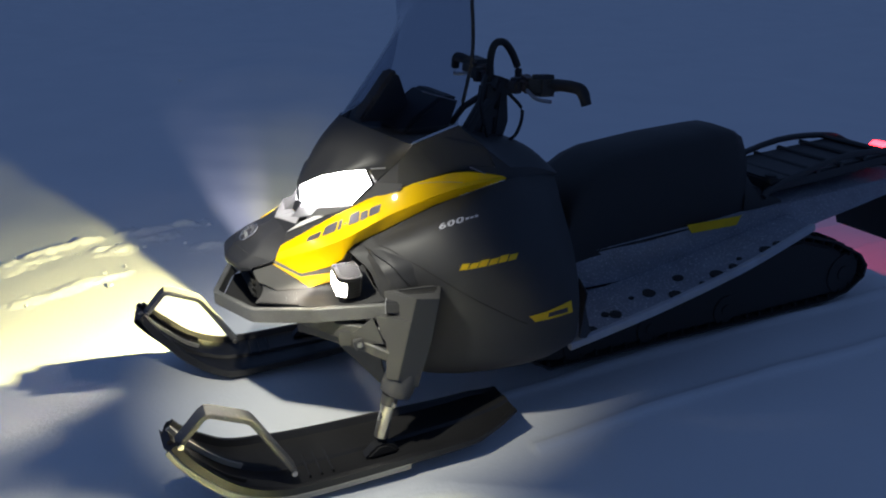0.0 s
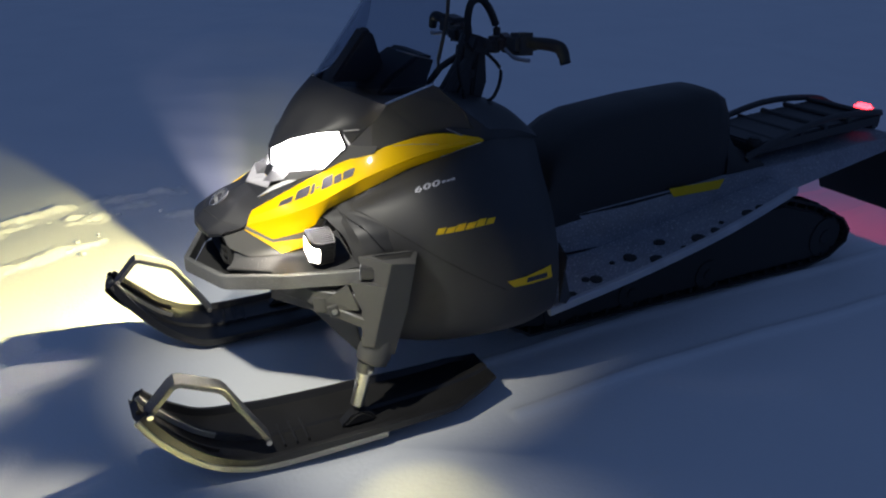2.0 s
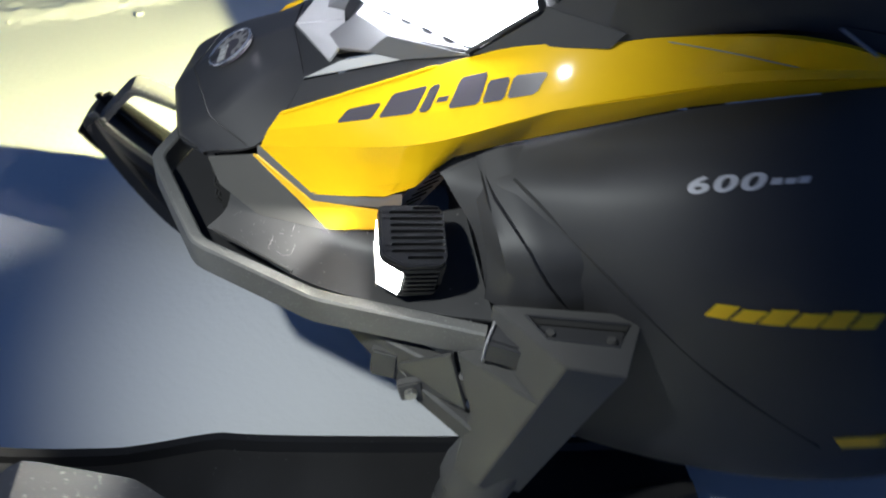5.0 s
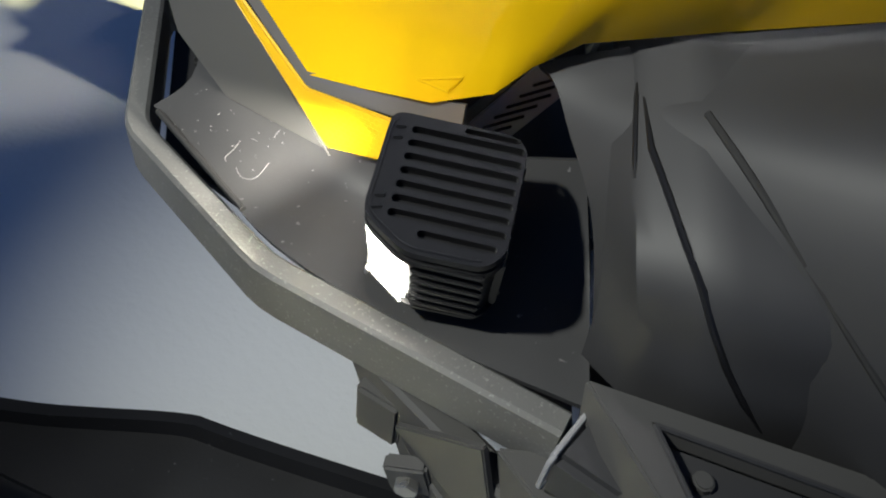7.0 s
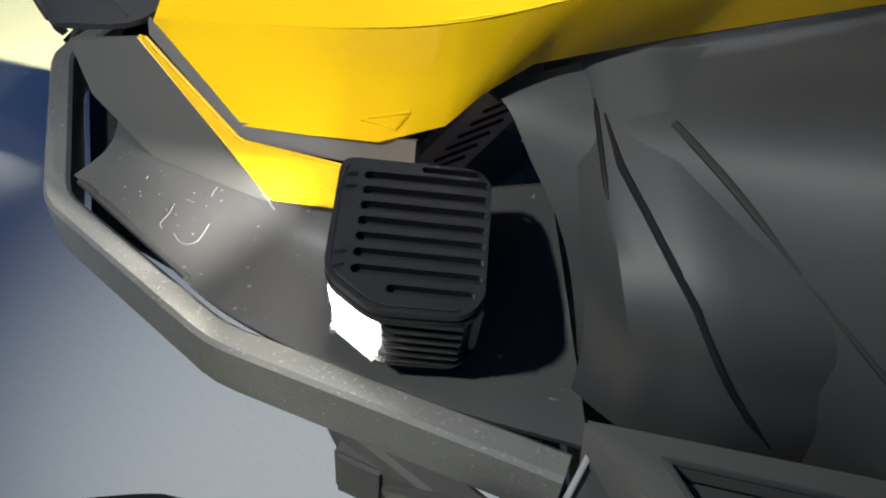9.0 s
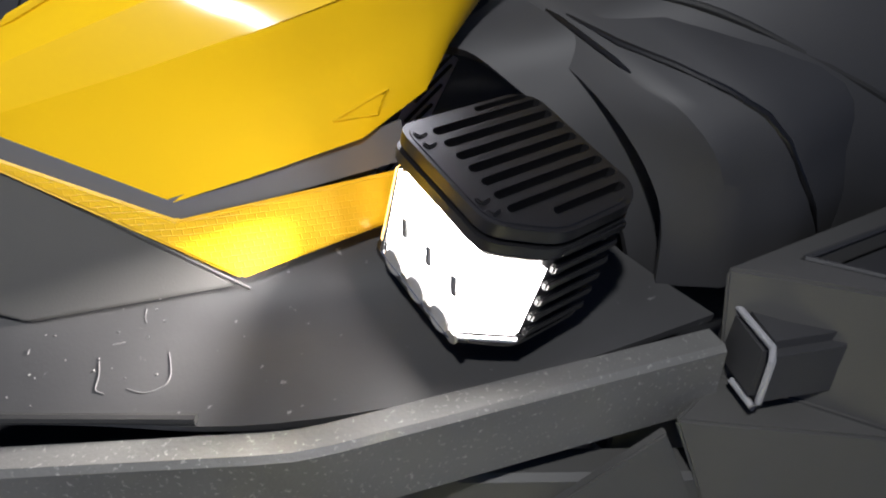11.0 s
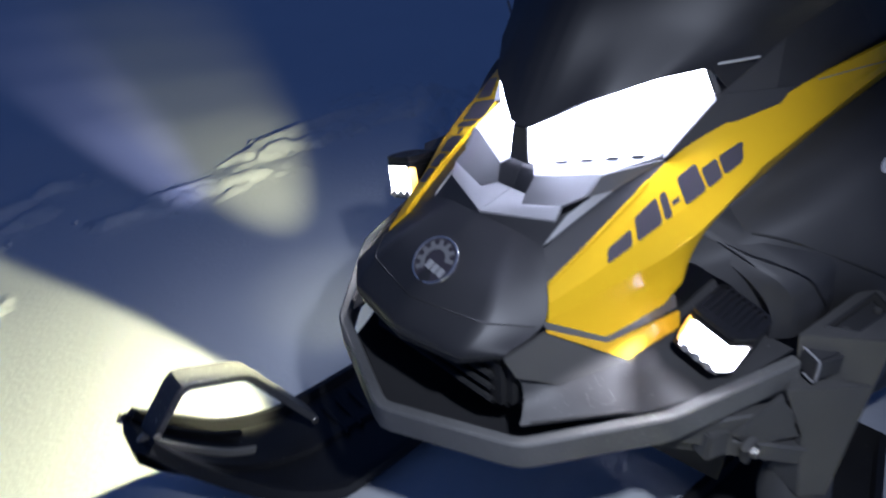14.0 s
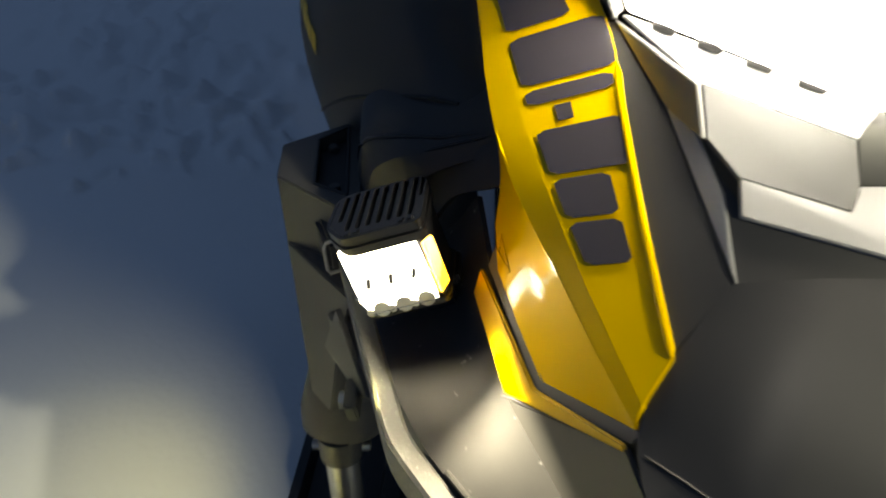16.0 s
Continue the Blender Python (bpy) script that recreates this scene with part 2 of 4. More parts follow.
class Surface:
    """A smooth sheet through rows of control points."""

    def __init__(self, rows, s=1, smooth=True, straight=False):
        self.straight = straight
        self.rows, self.smooth = [[Vector((x, y * s, z)) for x, y, z in r] for r in rows], smooth

    def at(self, u, v, lift=0.0):
        col = [line_at(r, u) if self.straight else curve_at(r, u) for r in self.rows]
        if self.smooth:
            p = curve_at(col, v)
        else:
            n = len(col) - 1
            k = min(int(v * n), n - 1)
            p = col[k].lerp(col[k + 1], v * n - k)
        if lift:
            d = 0.01
            a = self.at(min(u + d, 1), v) - self.at(max(u - d, 0), v)
            b = self.at(u, min(v + d, 1)) - self.at(u, max(v - d, 0))
            n = a.cross(b).normalized()
            p = p + n * lift
        return p

    def find(self, p, n=40):
        """The u, v whose point lies nearest to p."""
        p = Vector(p)
        u0, u1, v0, v1 = 0, 1, 0, 1
        for _ in range(3):
            best = min(((self.at(u, v) - p).length, u, v) for u in np.linspace(u0, u1, 12) for v in np.linspace(v0, v1, 12))
            du, dv = (u1 - u0) / 11, (v1 - v0) / 11
            u0, u1, v0, v1 = max(0, best[1] - du), min(1, best[1] + du), max(0, best[2] - dv), min(1, best[2] + dv)
        return best[1], best[2]

    def sheet(self, nu=24, nv=12, thick=0.004, edge=0.0):
        bm = bmesh.new()
        g = [[bm.verts.new(self.at(i / nu, j / nv)) for i in range(nu + 1)] for j in range(nv + 1)]
        for j in range(nv):
            for i in range(nu):
                bm.faces.new((g[j][i], g[j][i + 1], g[j + 1][i + 1], g[j + 1][i]))
        bmesh.ops.recalc_face_normals(bm, faces=bm.faces)
        if thick:
            bmesh.ops.solidify(bm, geom=bm.faces[:], thickness=thick)
        return bm

    def decal(self, outline, lift, holes=(), cells=6):
        """A flat shape given in the sheet's u, v, laid on it."""
        bm = bmesh.new()
        pts = [bm.verts.new((u, v, 0)) for u, v in outline]
        f = bm.faces.new(pts)
        if holes:
            inner = [bm.verts.new((u, v, 0)) for u, v in holes]
            bm.faces.remove(f)
            n = len(pts)
            for i in range(n):
                bm.faces.new((pts[i], pts[(i + 1) % n], inner[(i + 1) % n], inner[i]))
        bmesh.ops.subdivide_edges(bm, edges=bm.edges[:], cuts=2, use_grid_fill=True)
        bmesh.ops.triangulate(bm, faces=bm.faces[:])
        for v in bm.verts:
            v.co = self.at(min(max(v.co.x, 0), 1), min(max(v.co.y, 0), 1), lift)
        return bm


def flip(pts, s):
    return [(x, y * s, z) for x, y, z in pts]


def block(size, at, turn=(0, 0, 0), edge=0.003, taper=1.0):
    """A bevelled box; taper narrows its top."""
    bm = bmesh.new()
    bmesh.ops.create_cube(bm, size=1)
    for v in bm.verts:
        k = taper if v.co.z > 0 else 1
        v.co = Vector((v.co.x * size[0] * k, v.co.y * size[1] * k, v.co.z * size[2]))
    soften(bm, edge)
    bm.transform(pose(*at, *turn))
    return bm


def tube(pts, radius, sides=10, close=True, smooth=0, flat=None):
    """A bar swept along points; flat = (width, height) gives a rectangular section."""
    P = [Vector(p) for p in pts]
    if smooth:
        n = smooth * (len(P) - 1)
        P = [curve_at(P, i / n) for i in range(n + 1)]
    bm = bmesh.new()
    rings = []
    for i, p in enumerate(P):
        a, b = P[max(i - 1, 0)], P[min(i + 1, len(P) - 1)]
        d = (b - a).normalized()
        up = Vector((0, 0, 1)) if abs(d.z) < 0.95 else Vector((1, 0, 0))
        side = d.cross(up).normalized()
        up = side.cross(d).normalized()
        ring = []
        if flat:
            mit = 1.0
            if 0 < i < len(P) - 1:
                mit = 1 / max(0.5, math.cos((P[i] - a).angle(b - P[i]) / 2))
            w, h = flat[0] / 2 * mit, flat[1] / 2
            c = min(w, h) * 0.3
            for x, y in ((w, h - c), (w - c, h), (c - w, h), (-w, h - c), (-w, c - h), (c - w, -h), (w - c, -h), (w, c - h)):
                ring.append(bm.verts.new(p + side * x + up * y))
        else:
            r = radius[min(i, len(radius) - 1)] if isinstance(radius, (list, tuple)) else radius
            for k in range(sides):
                an = 2 * math.pi * k / sides
                ring.append(bm.verts.new(p + side * math.cos(an) * r + up * math.sin(an) * r))
        rings.append(ring)
    for r1, r2 in zip(rings, rings[1:]):
        for k in range(len(r1)):
            bm.faces.new((r1[k], r1[(k + 1) % len(r1)], r2[(k + 1) % len(r1)], r2[k]))
    if close:
        bm.faces.new(rings[0])
        bm.faces.new(rings[-1])
    return bm


def drum(radius, depth, at, axis="y", sides=24, edge=0.002, turn=(0, 0, 0)):
    bm = bmesh.new()
    bmesh.ops.create_cone(bm, cap_ends=True, segments=sides, radius1=radius, radius2=radius, depth=depth)
    soften(bm, edge, 40)
    rot = {"y": (90, 0, 0), "x": (0, 90, 0), "z": (0, 0, 0)}[axis]
    bm.transform(pose(*at, *turn) @ pose(0, 0, 0, *rot))
    return bm


def prism(outline, y0, y1, edge=0.003, s=1):
    """A side outline (x, z) stretched across from y0 to y1."""
    bm = bmesh.new()
    a = [bm.verts.new((x, y0 * s, z)) for x, z in outline]
    b = [bm.verts.new((x, y1 * s, z)) for x, z in outline]
    bm.faces.new(a)
    bm.faces.new(b)
    for i in range(len(a)):
        bm.faces.new((a[i], a[(i + 1) % len(a)], b[(i + 1) % len(a)], b[i]))
    bmesh.ops.recalc_face_normals(bm, faces=bm.faces)
    return soften(bm, edge)


# ---- the ground ----
def value_noise(X, Y, cell, seed):
    """Smooth random heights from 0 to 1, with the given cell size."""
    r = np.random.RandomState(seed).rand(257, 257)
    x, y = X / cell + 7.3, Y / cell + 3.9
    i, j = np.floor(x).astype(int), np.floor(y).astype(int)
    f, g = x - i, y - j
    f, g = f * f * (3 - 2 * f), g * g * (3 - 2 * g)
    at = lambda a, c: r[a % 257, c % 257]
    return (at(i, j) * (1 - f) + at(i + 1, j) * f) * (1 - g) + (at(i, j + 1) * (1 - f) + at(i + 1, j + 1) * f) * g


RIDGES = [  # broken crusts: points along the ridge, width, height
    ([(-0.05, -1.715), (-0.34, -1.690), (-0.46, -1.655), (-0.65, -1.62)], 0.055, 0.030),
    ([(-0.44, -1.69), (-0.63, -1.75), (-0.82, -1.76), (-1.0, -1.77), (-1.28, -1.70)], 0.075, 0.045),
    ([(0.92, -1.77), (0.70, -1.91), (0.53, -1.985)], 0.060, 0.035),
    ([(0.46, -1.85), (0.33, -1.86), (0.12, -1.95)], 0.045, 0.026),
    ([(0.30, -2.05), (0.19, -2.07), (-0.08, -2.10)], 0.055, 0.032),
    ([(0.82, -1.35), (0.56, -1.46), (0.40, -1.53)], 0.050, 0.026),
    ([(-1.15, -1.86), (-1.35, -1.84)], 0.08, 0.04),
    ([(-1.36, -1.20), (-1.40, -1.45), (-1.44, -1.60)], 0.14, 0.105),
    ([(-1.42, -0.98), (-1.60, -1.15), (-1.80, -1.35)], 0.14, 0.10),
    ([(-1.6, -1.0), (-2.2, -1.5), (-2.8, -1.6)], 0.2, 0.05),
    ([(-17.0, -18.9), (-20.0, -17.2)], 0.5, 0.25), ([(-16.0, -28.0), (-18.5, -27.0)], 0.5, 0.25), ([(-9, -16), (-13, -15)], 0.4, 0.12)]


def crusts(X, Y):
    H = np.zeros_like(X)
    for n, (pts, w, h) in enumerate(RIDGES):
        d = np.full_like(X, 1e9)
        for (ax, ay), (bx, by) in zip(pts, pts[1:]):
            L2 = (bx - ax) ** 2 + (by - ay) ** 2
            t = np.clip(((X - ax) * (bx - ax) + (Y - ay) * (by - ay)) / L2, 0, 1)
            d = np.minimum(d, np.hypot(X - ax - t * (bx - ax), Y - ay - t * (by - ay)))
        length = math.hypot(pts[-1][0] - pts[0][0], pts[-1][1] - pts[0][1])
        cx, cy = (pts[-1][0] - pts[0][0]) / length, (pts[-1][1] - pts[0][1]) / length
        U, V = X * cx + Y * cy, Y * cx - X * cy
        size = w / 0.09
        warp = 0.05 * size * (value_noise(U, V, 0.10 * size, 20 + n) - 0.5)
        flakes = 0.85 * value_noise(U + warp, (V + 0.15 * U + warp) * 3.0, 0.24 * size, 40 + n) + 0.15 * value_noise(U, V * 1.5, 0.05 * size, 50 + n)
        chips = value_noise(U, V * 2.5, 0.05 * size, 60 + n)
        q = np.clip(1 - (d / (w * 1.35) * (0.6 + 0.9 * chips)) ** 2, 0, 1)
        step = np.clip((flakes - 0.40) / 0.08, 0, 1) * 0.45 + np.clip((flakes - 0.60) / 0.08, 0, 1) * 0.30
        if 0.1 < w < 0.3:
            clods = value_noise(U, V * 1.5, 0.075, 80 + n) * 0.7 + value_noise(U, V, 0.03, 90 + n) * 0.3
            step, chips = 1.5 * np.clip(clods - 0.38, 0, 1), 0.2 + 0 * chips
        H = np.maximum(H, h * np.sqrt(q) * (step + 0.45 * chips * np.sqrt(q)))
    return H


def ground():
    def axis(lo, hi, edges):
        near = np.concatenate([np.arange(a, c, s) for a, c, s in edges])
        out = [near]
        for x, sign in ((hi, 1), (lo, -1)):
            step, far = 0.03, []
            x += sign * 0.03
            while abs(x) < 320:
                far.append(x)
                step *= 1.09
                x += sign * step
            out.append(np.array(far))
        return np.concatenate([out[2][::-1], out[0], out[1]])
    xs = axis(-3.2, 1.6, ((-3.2, -1.5, 0.025), (-1.5, 1.1, 0.012), (1.1, 1.6, 0.025)))
    ys = axis(-2.6, 2.0, ((-2.6, -2.3, 0.02), (-2.3, -0.5, 0.011), (-0.5, 2.0, 0.02)))
    X, Y = np.meshgrid(xs, ys)
    Z = 0.022 * np.sin(X * 1.7 + 0.6 * Y) * np.cos(Y * 1.3 - 0.4 * X) + 0.012 * np.sin(3.1 * X - 2.2 * Y + 1)
    Z += 0.006 * np.sin(7.3 * X + 2.1 * Y) * np.sin(5.9 * Y - 1.7 * X)
    far = np.clip((np.hypot(X, Y) - 4) / 30, 0, 1)
    Z = Z * (1 + 6 * far) - 0.012
    Z += crusts(X, Y) + 0.004 * (value_noise(X, Y, 0.35, 8) - 0.5) + 0.0025 * (value_noise(X, Y, 0.12, 9) - 0.5)
    for y in (0.36, -0.38):
        d = np.abs(Y - y)
        inside = (X > -6) & (X < 0.12)
        Z = np.where(inside & (d < 0.145), np.minimum(Z, 0.004), Z)
        Z += np.where((X > -6) & (X < -0.75), 0.018 * np.exp(-((d - 0.16) / 0.02) ** 2), 0)
    Z = np.where((np.abs(Y) < 0.22) & (X < -0.9) & (X > -2.8), np.minimum(Z, -0.005), Z)
    ny, nx = X.shape
    idx = np.arange(nx * ny).reshape(ny, nx)
    faces = np.stack([idx[:-1, :-1], idx[:-1, 1:], idx[1:, 1:], idx[1:, :-1]], -1).reshape(-1, 4)
    me = bpy.data.meshes.new("ground")
    me.vertices.add(nx * ny)
    me.vertices.foreach_set("co", np.stack([X, Y, Z], -1).ravel())
    me.loops.add(faces.size)
    me.loops.foreach_set("vertex_index", faces.ravel())
    me.polygons.add(len(faces))
    me.polygons.foreach_set("loop_start", np.arange(0, faces.size, 4))
    me.update(calc_edges=True)
    me.validate()
    me.polygons.foreach_set("use_smooth", [True] * len(me.polygons))
    me.materials.append(SNOW)
    return tagged(new("ground", me), "wind-packed snow with broken crusts, blue in the dusk", "snow", kind="structure")


ground()


def crumbs():
    """Small broken plates of crust scattered along the ridges."""
    rng = random.Random(11)
    bm = bmesh.new()
    for pts, w, h in RIDGES[:6]:
        for _ in range(7):
            k = rng.randrange(len(pts) - 1)
            f = rng.random()
            x = pts[k][0] + (pts[k + 1][0] - pts[k][0]) * f + rng.gauss(0, w * 0.9)
            y = pts[k][1] + (pts[k + 1][1] - pts[k][1]) * f + rng.gauss(0, w * 0.9)
            r = rng.uniform(0.006, 0.022)
            m = pose(x, y, 0.0, rng.uniform(-6, 6), rng.uniform(-6, 6), rng.uniform(0, 360))
            rim = [(math.cos(a) * r * rng.uniform(0.6, 1.3), math.sin(a) * r * rng.uniform(0.5, 1.0)) for a in np.linspace(0, 2 * math.pi, 7)[:-1]]
            top = [bm.verts.new(m @ Vector((p, q, 0.0025))) for p, q in rim]
            low = [bm.verts.new(m @ Vector((p * 1.1, q * 1.1, -0.012))) for p, q in rim]
            bm.faces.new(top)
            for i in range(6):
                bm.faces.new((top[i], low[i], low[(i + 1) % 6], top[(i + 1) % 6]))
    return tagged(part("snow_crumbs", bm, SNOW), "small broken plates of frozen snow crust on the ground", "snow", kind="stuff")


crumbs()

# ---- the snowmobile ----
sled = tagged(new("snowmobile"), "yellow and black utility snowmobile parked on snow with all lamps lit", "snowmobile")

# nose and hood
def hood_row(xc, zc, xm, ym, zm, xe, ye, ze):
    return [(xe, ye, ze), (xm, ym, zm), (xc, 0.0, zc), (xm, -ym, zm), (xe, -ye, ze)]


HOODS = Surface([
    hood_row(-0.077, 0.699, -0.084, 0.060, 0.693, -0.090, 0.104, 0.683),
    hood_row(-0.004, 0.668, -0.022, 0.088, 0.662, -0.064, 0.135, 0.652),
    hood_row(0.045, 0.640, 0.018, 0.108, 0.634, -0.030, 0.157, 0.620),
    hood_row(0.083, 0.604, 0.064, 0.106, 0.604, 0.028, 0.151, 0.607),
    hood_row(0.079, 0.574, 0.065, 0.096, 0.579, 0.032, 0.143, 0.593)], 1, True, True)
part("hood", HOODS.sheet(32, 24, 0.005), HOOD, sled, "satin black nose cover")

part("hood_seam", tube([HOODS.at(u, 0.53 + 0.03 * (1 - abs(2 * u - 1)), 0.0) for u in np.linspace(0.02, 0.98, 49)], 0.0012, 6), RUBBER, sled)
EMBLEM = pose(0.005, 0, 0.6620, 0, 36, 0)


def at_emblem(bm):
    bm.transform(EMBLEM)
    return bm


badge = part("emblem", at_emblem(drum(0.0335, 0.006, (0, 0, 0), "z", 40, 0.001)), INK, sled, "round emblem with chromed rim")
part("rim", at_emblem(tube([(0.0335 * math.cos(a), 0.0335 * math.sin(a), 0.003) for a in np.linspace(0, 2 * math.pi, 49)], 0.002, 8)), CHROME, badge)


def gear():
    bm = bmesh.new()
    inner, outer = [], []
    n = 60
    for i in range(n + 1):
        a = radians(100 + 225 * i / n)
        tooth = 0.0225 if (i // 4) % 2 else 0.0295
        inner.append(bm.verts.new((0.0155 * math.cos(a), 0.0155 * math.sin(a), 0.0035)))
        outer.append(bm.verts.new((tooth * math.cos(a), tooth * math.sin(a), 0.0035)))
    for i in range(n):
        bm.faces.new((inner[i], inner[i + 1], outer[i + 1], outer[i]))
    bmesh.ops.solidify(bm, geom=bm.faces[:], thickness=0.0015)
    return bm


part("gear_mark", at_emblem(gear()), BADGE, badge)
for k in range(3):
    part("mark_bar", at_emblem(block((0.012, 0.0095, 0.002), (0.0085 + 0.0016 * k, -0.003 + 0.0118 * k, 0.0042), (0, 0, -14), 0.0005)), BADGE, badge)

# facets between hood and headlights
for s in (1, -1):
    dip, end_low, end_top = (-0.121, 0.038, 0.709), (-0.120, 0.098, 0.706), (-0.131, 0.100, 0.725)
    low, top, far = (-0.143, 0.026, 0.711), (-0.154, 0.031, 0.735), (-0.190, 0.114, 0.752)
    part("surround_band", shell(flip([(-0.078, 0, 0.702), end_low, end_top, dip, low, (-0.143, 0, 0.711)], s), [(0, 1, 2, 3), (0, 3, 4, 5)], 0.004, 0.0008), SILVER, sled, "satin grey chevron below the headlights")
    part("hood_corner", shell(flip([(-0.078, 0, 0.698), (-0.090, 0.103, 0.683), (-0.150, 0.108, 0.716), (-0.131, 0.098, 0.710)], s), [(0, 1, 3), (1, 2, 3)], 0.003, 0), HOOD, sled)
    part("surround_facet", shell(flip([dip, end_top, (-0.166, 0.111, 0.728), far, top, low], s), [(0, 1, 2, 3), (0, 3, 4, 5)], 0.004, 0.0008), FACET, sled)
    part("surround_brow", shell(flip([top, far, (-0.282, 0.149, 0.756), (-0.168, 0.018, 0.746)], s), [(0, 1, 2, 3)], 0.004, 0.0008), SILVER, sled)
    part("surround_cheek", shell(flip([(-0.166, 0.111, 0.728), (-0.205, 0.126, 0.727), (-0.282, 0.151, 0.751), far], s), [(0, 1, 2, 3)], 0.004, 0.0008), FACET, sled)
    part("surround_notch", shell(flip([(-0.146, 0, 0.708), low, top, (-0.170, 0.018, 0.744), (-0.174, 0, 0.744), (-0.160, 0, 0.733)], s), [(0, 1, 2, 5), (5, 2, 3, 4)], 0.003, 0.0005), HOOD, sled)
    part("surround_blade", shell(flip([(-0.088, 0.104, 0.684), (-0.135, 0.106, 0.712), (-0.200, 0.122, 0.737), (-0.203, 0.129, 0.728)], s), [(0, 1, 2), (0, 2, 3)], 0.004, 0.0008), SILVER, sled)
    part("hood_edge", shell(flip([(-0.088, 0.104, 0.682), (-0.205, 0.128, 0.727), (-0.281, 0.152, 0.751), (-0.281, 0.160, 0.750), (-0.17, 0.149, 0.700), (-0.064, 0.136, 0.651)], s),
                            [(0, 1, 4, 5), (1, 2, 3, 4)], 0.004), HOOD, sled)
    # headlight
    lamp = part("headlight", shell(flip([(-0.162, 0.013, 0.797), (-0.207, 0.080, 0.837), (-0.273, 0.132, 0.860), (-0.331, 0.164, 0.868), (-0.347, 0.175, 0.827), (-0.280, 0.147, 0.758), (-0.213, 0.078, 0.754), (-0.158, 0.020, 0.750)], s), [(0, 1, 6, 7), (1, 2, 5, 6), (2, 3, 4, 5)], 0.004), HEAD_ON, sled, "blazing white headlight")
    part("headlight_housing", shell(flip([(-0.180, 0.012, 0.799), (-0.224, 0.080, 0.839), (-0.290, 0.131, 0.862), (-0.347, 0.162, 0.870), (-0.365, 0.176, 0.827), (-0.298, 0.147, 0.755), (-0.231, 0.077, 0.751), (-0.176, 0.016, 0.746)], s), [(0, 1, 6, 7), (1, 2, 5, 6), (2, 3, 4, 5)], 0.012), BLACK, lamp)
    out = Vector((0.010, 0.008, -0.002))
    rim = [Vector(p) for p in ((-0.335, 0.166, 0.871), (-0.351, 0.179, 0.827), (-0.284, 0.150, 0.756))]
    part("headlight_cap", shell(flip([tuple(p) for p in rim] + [tuple(p + out) for p in rim], s), [(0, 1, 4, 3), (1, 2, 5, 4)], 0.004, 0.0008), BLACK, lamp)
    for k in range(4):
        f = 0.2 + 0.2 * k
        part("lens_step", block((0.016, 0.012, 0.006), (-0.172 - 0.112 * f, (0.02 + 0.128 * f) * s, 0.747 + 0.01 * f), (0, 0, -49 * s), 0.001), HOOD, lamp)
part("headlight_bridge", shell([(-0.166, 0.013, 0.798), (-0.166, -0.013, 0.798), (-0.164, -0.018, 0.746), (-0.164, 0.018, 0.746)], [(0, 1, 2, 3)], 0.006), HOOD, sled)

# the word on each side panel, as slanted blocks: start, width, foot and height of each
BLOCKS = ((0.0, 0.180, 0.0, 0.72), (0.215, 0.185, 0.0, 1.0), (0.420, 0.055, 0.0, 0.95), (0.492, 0.058, 0.28, 0.18), (0.572, 0.150, 0.0, 1.0), (0.738, 0.120, 0.0, 0.70), (0.872, 0.120, 0.0, 0.70))


def DECALS(band, panel, s):
    ends = ((-0.127, 0.180, 0.671), (-0.345, 0.232, 0.751), (-0.353, 0.217, 0.770)) if s > 0 else ((-0.350, -0.236, 0.748), (-0.122, -0.181, 0.665), (-0.108, -0.160, 0.684))
    (ua, va), (ub, vb), (uc, vc) = [band.find(p) for p in ends]
    tall = (vb - vc) / (0.70 if s > 0 else 0.86)
    for x, w, foot, high in BLOCKS:
        def at(f, h):
            lean = 0.035 * h * (1 if s > 0 else -1)
            return (ua + (ub - ua) * f + lean, va + (vb - va) * f - tall * h)
        lo, hi = foot, foot + high
        c = 0.012
        out = [at(x + c, lo), at(x + w - c, lo), at(x + w, lo + 0.1), at(x + w, hi - 0.1), at(x + w - c, hi), at(x + c, hi), at(x, hi - 0.1), at(x, lo + 0.1)] if high > 0.3 else [at(x, lo), at(x + w, lo), at(x + w, hi), at(x, hi)]
        part("decal", band.decal(out, -0.0011 * s), INK, panel)


# yellow side panels with their decals; the left one bulges over the clutch
CREASE = [(-0.046, 0.152, 0.640), (-0.125, 0.178, 0.6695), (-0.202, 0.196, 0.695), (-0.277, 0.216, 0.723), (-0.36, 0.238, 0.757), (-0.54, 0.290, 0.822), (-0.725, 0.305, 0.838)]
WAIST = [(-0.038, 0.158, 0.622), (-0.130, 0.195, 0.647), (-0.214, 0.229, 0.677), (-0.280, 0.243, 0.707), (-0.362, 0.252, 0.744), (-0.54, 0.290, 0.808), (-0.73, 0.312, 0.834)]

for s in (1, -1):
    k = 0.0 if s > 0 else 0.4
    fold = [tuple(Vector(a).lerp(Vector(b), k)) for a, b in zip(CREASE, WAIST)]
    band = Surface([[(-0.060, 0.138, 0.654), (-0.130, 0.147, 0.687), (-0.205, 0.154, 0.721), (-0.279, 0.160, 0.753), (-0.352, 0.197, 0.793), (-0.55, 0.300, 0.866), (-0.715, 0.303, 0.842)], fold], s, False)
    panel = part("side_panel", band.sheet(48, 6, 0.005), YELLOW, sled, "glossy yellow side panel with a row of dark decal blocks")
    part("panel_flank", Surface([fold, WAIST], s, False).sheet(48, 4, 0.004), YELLOW, panel)
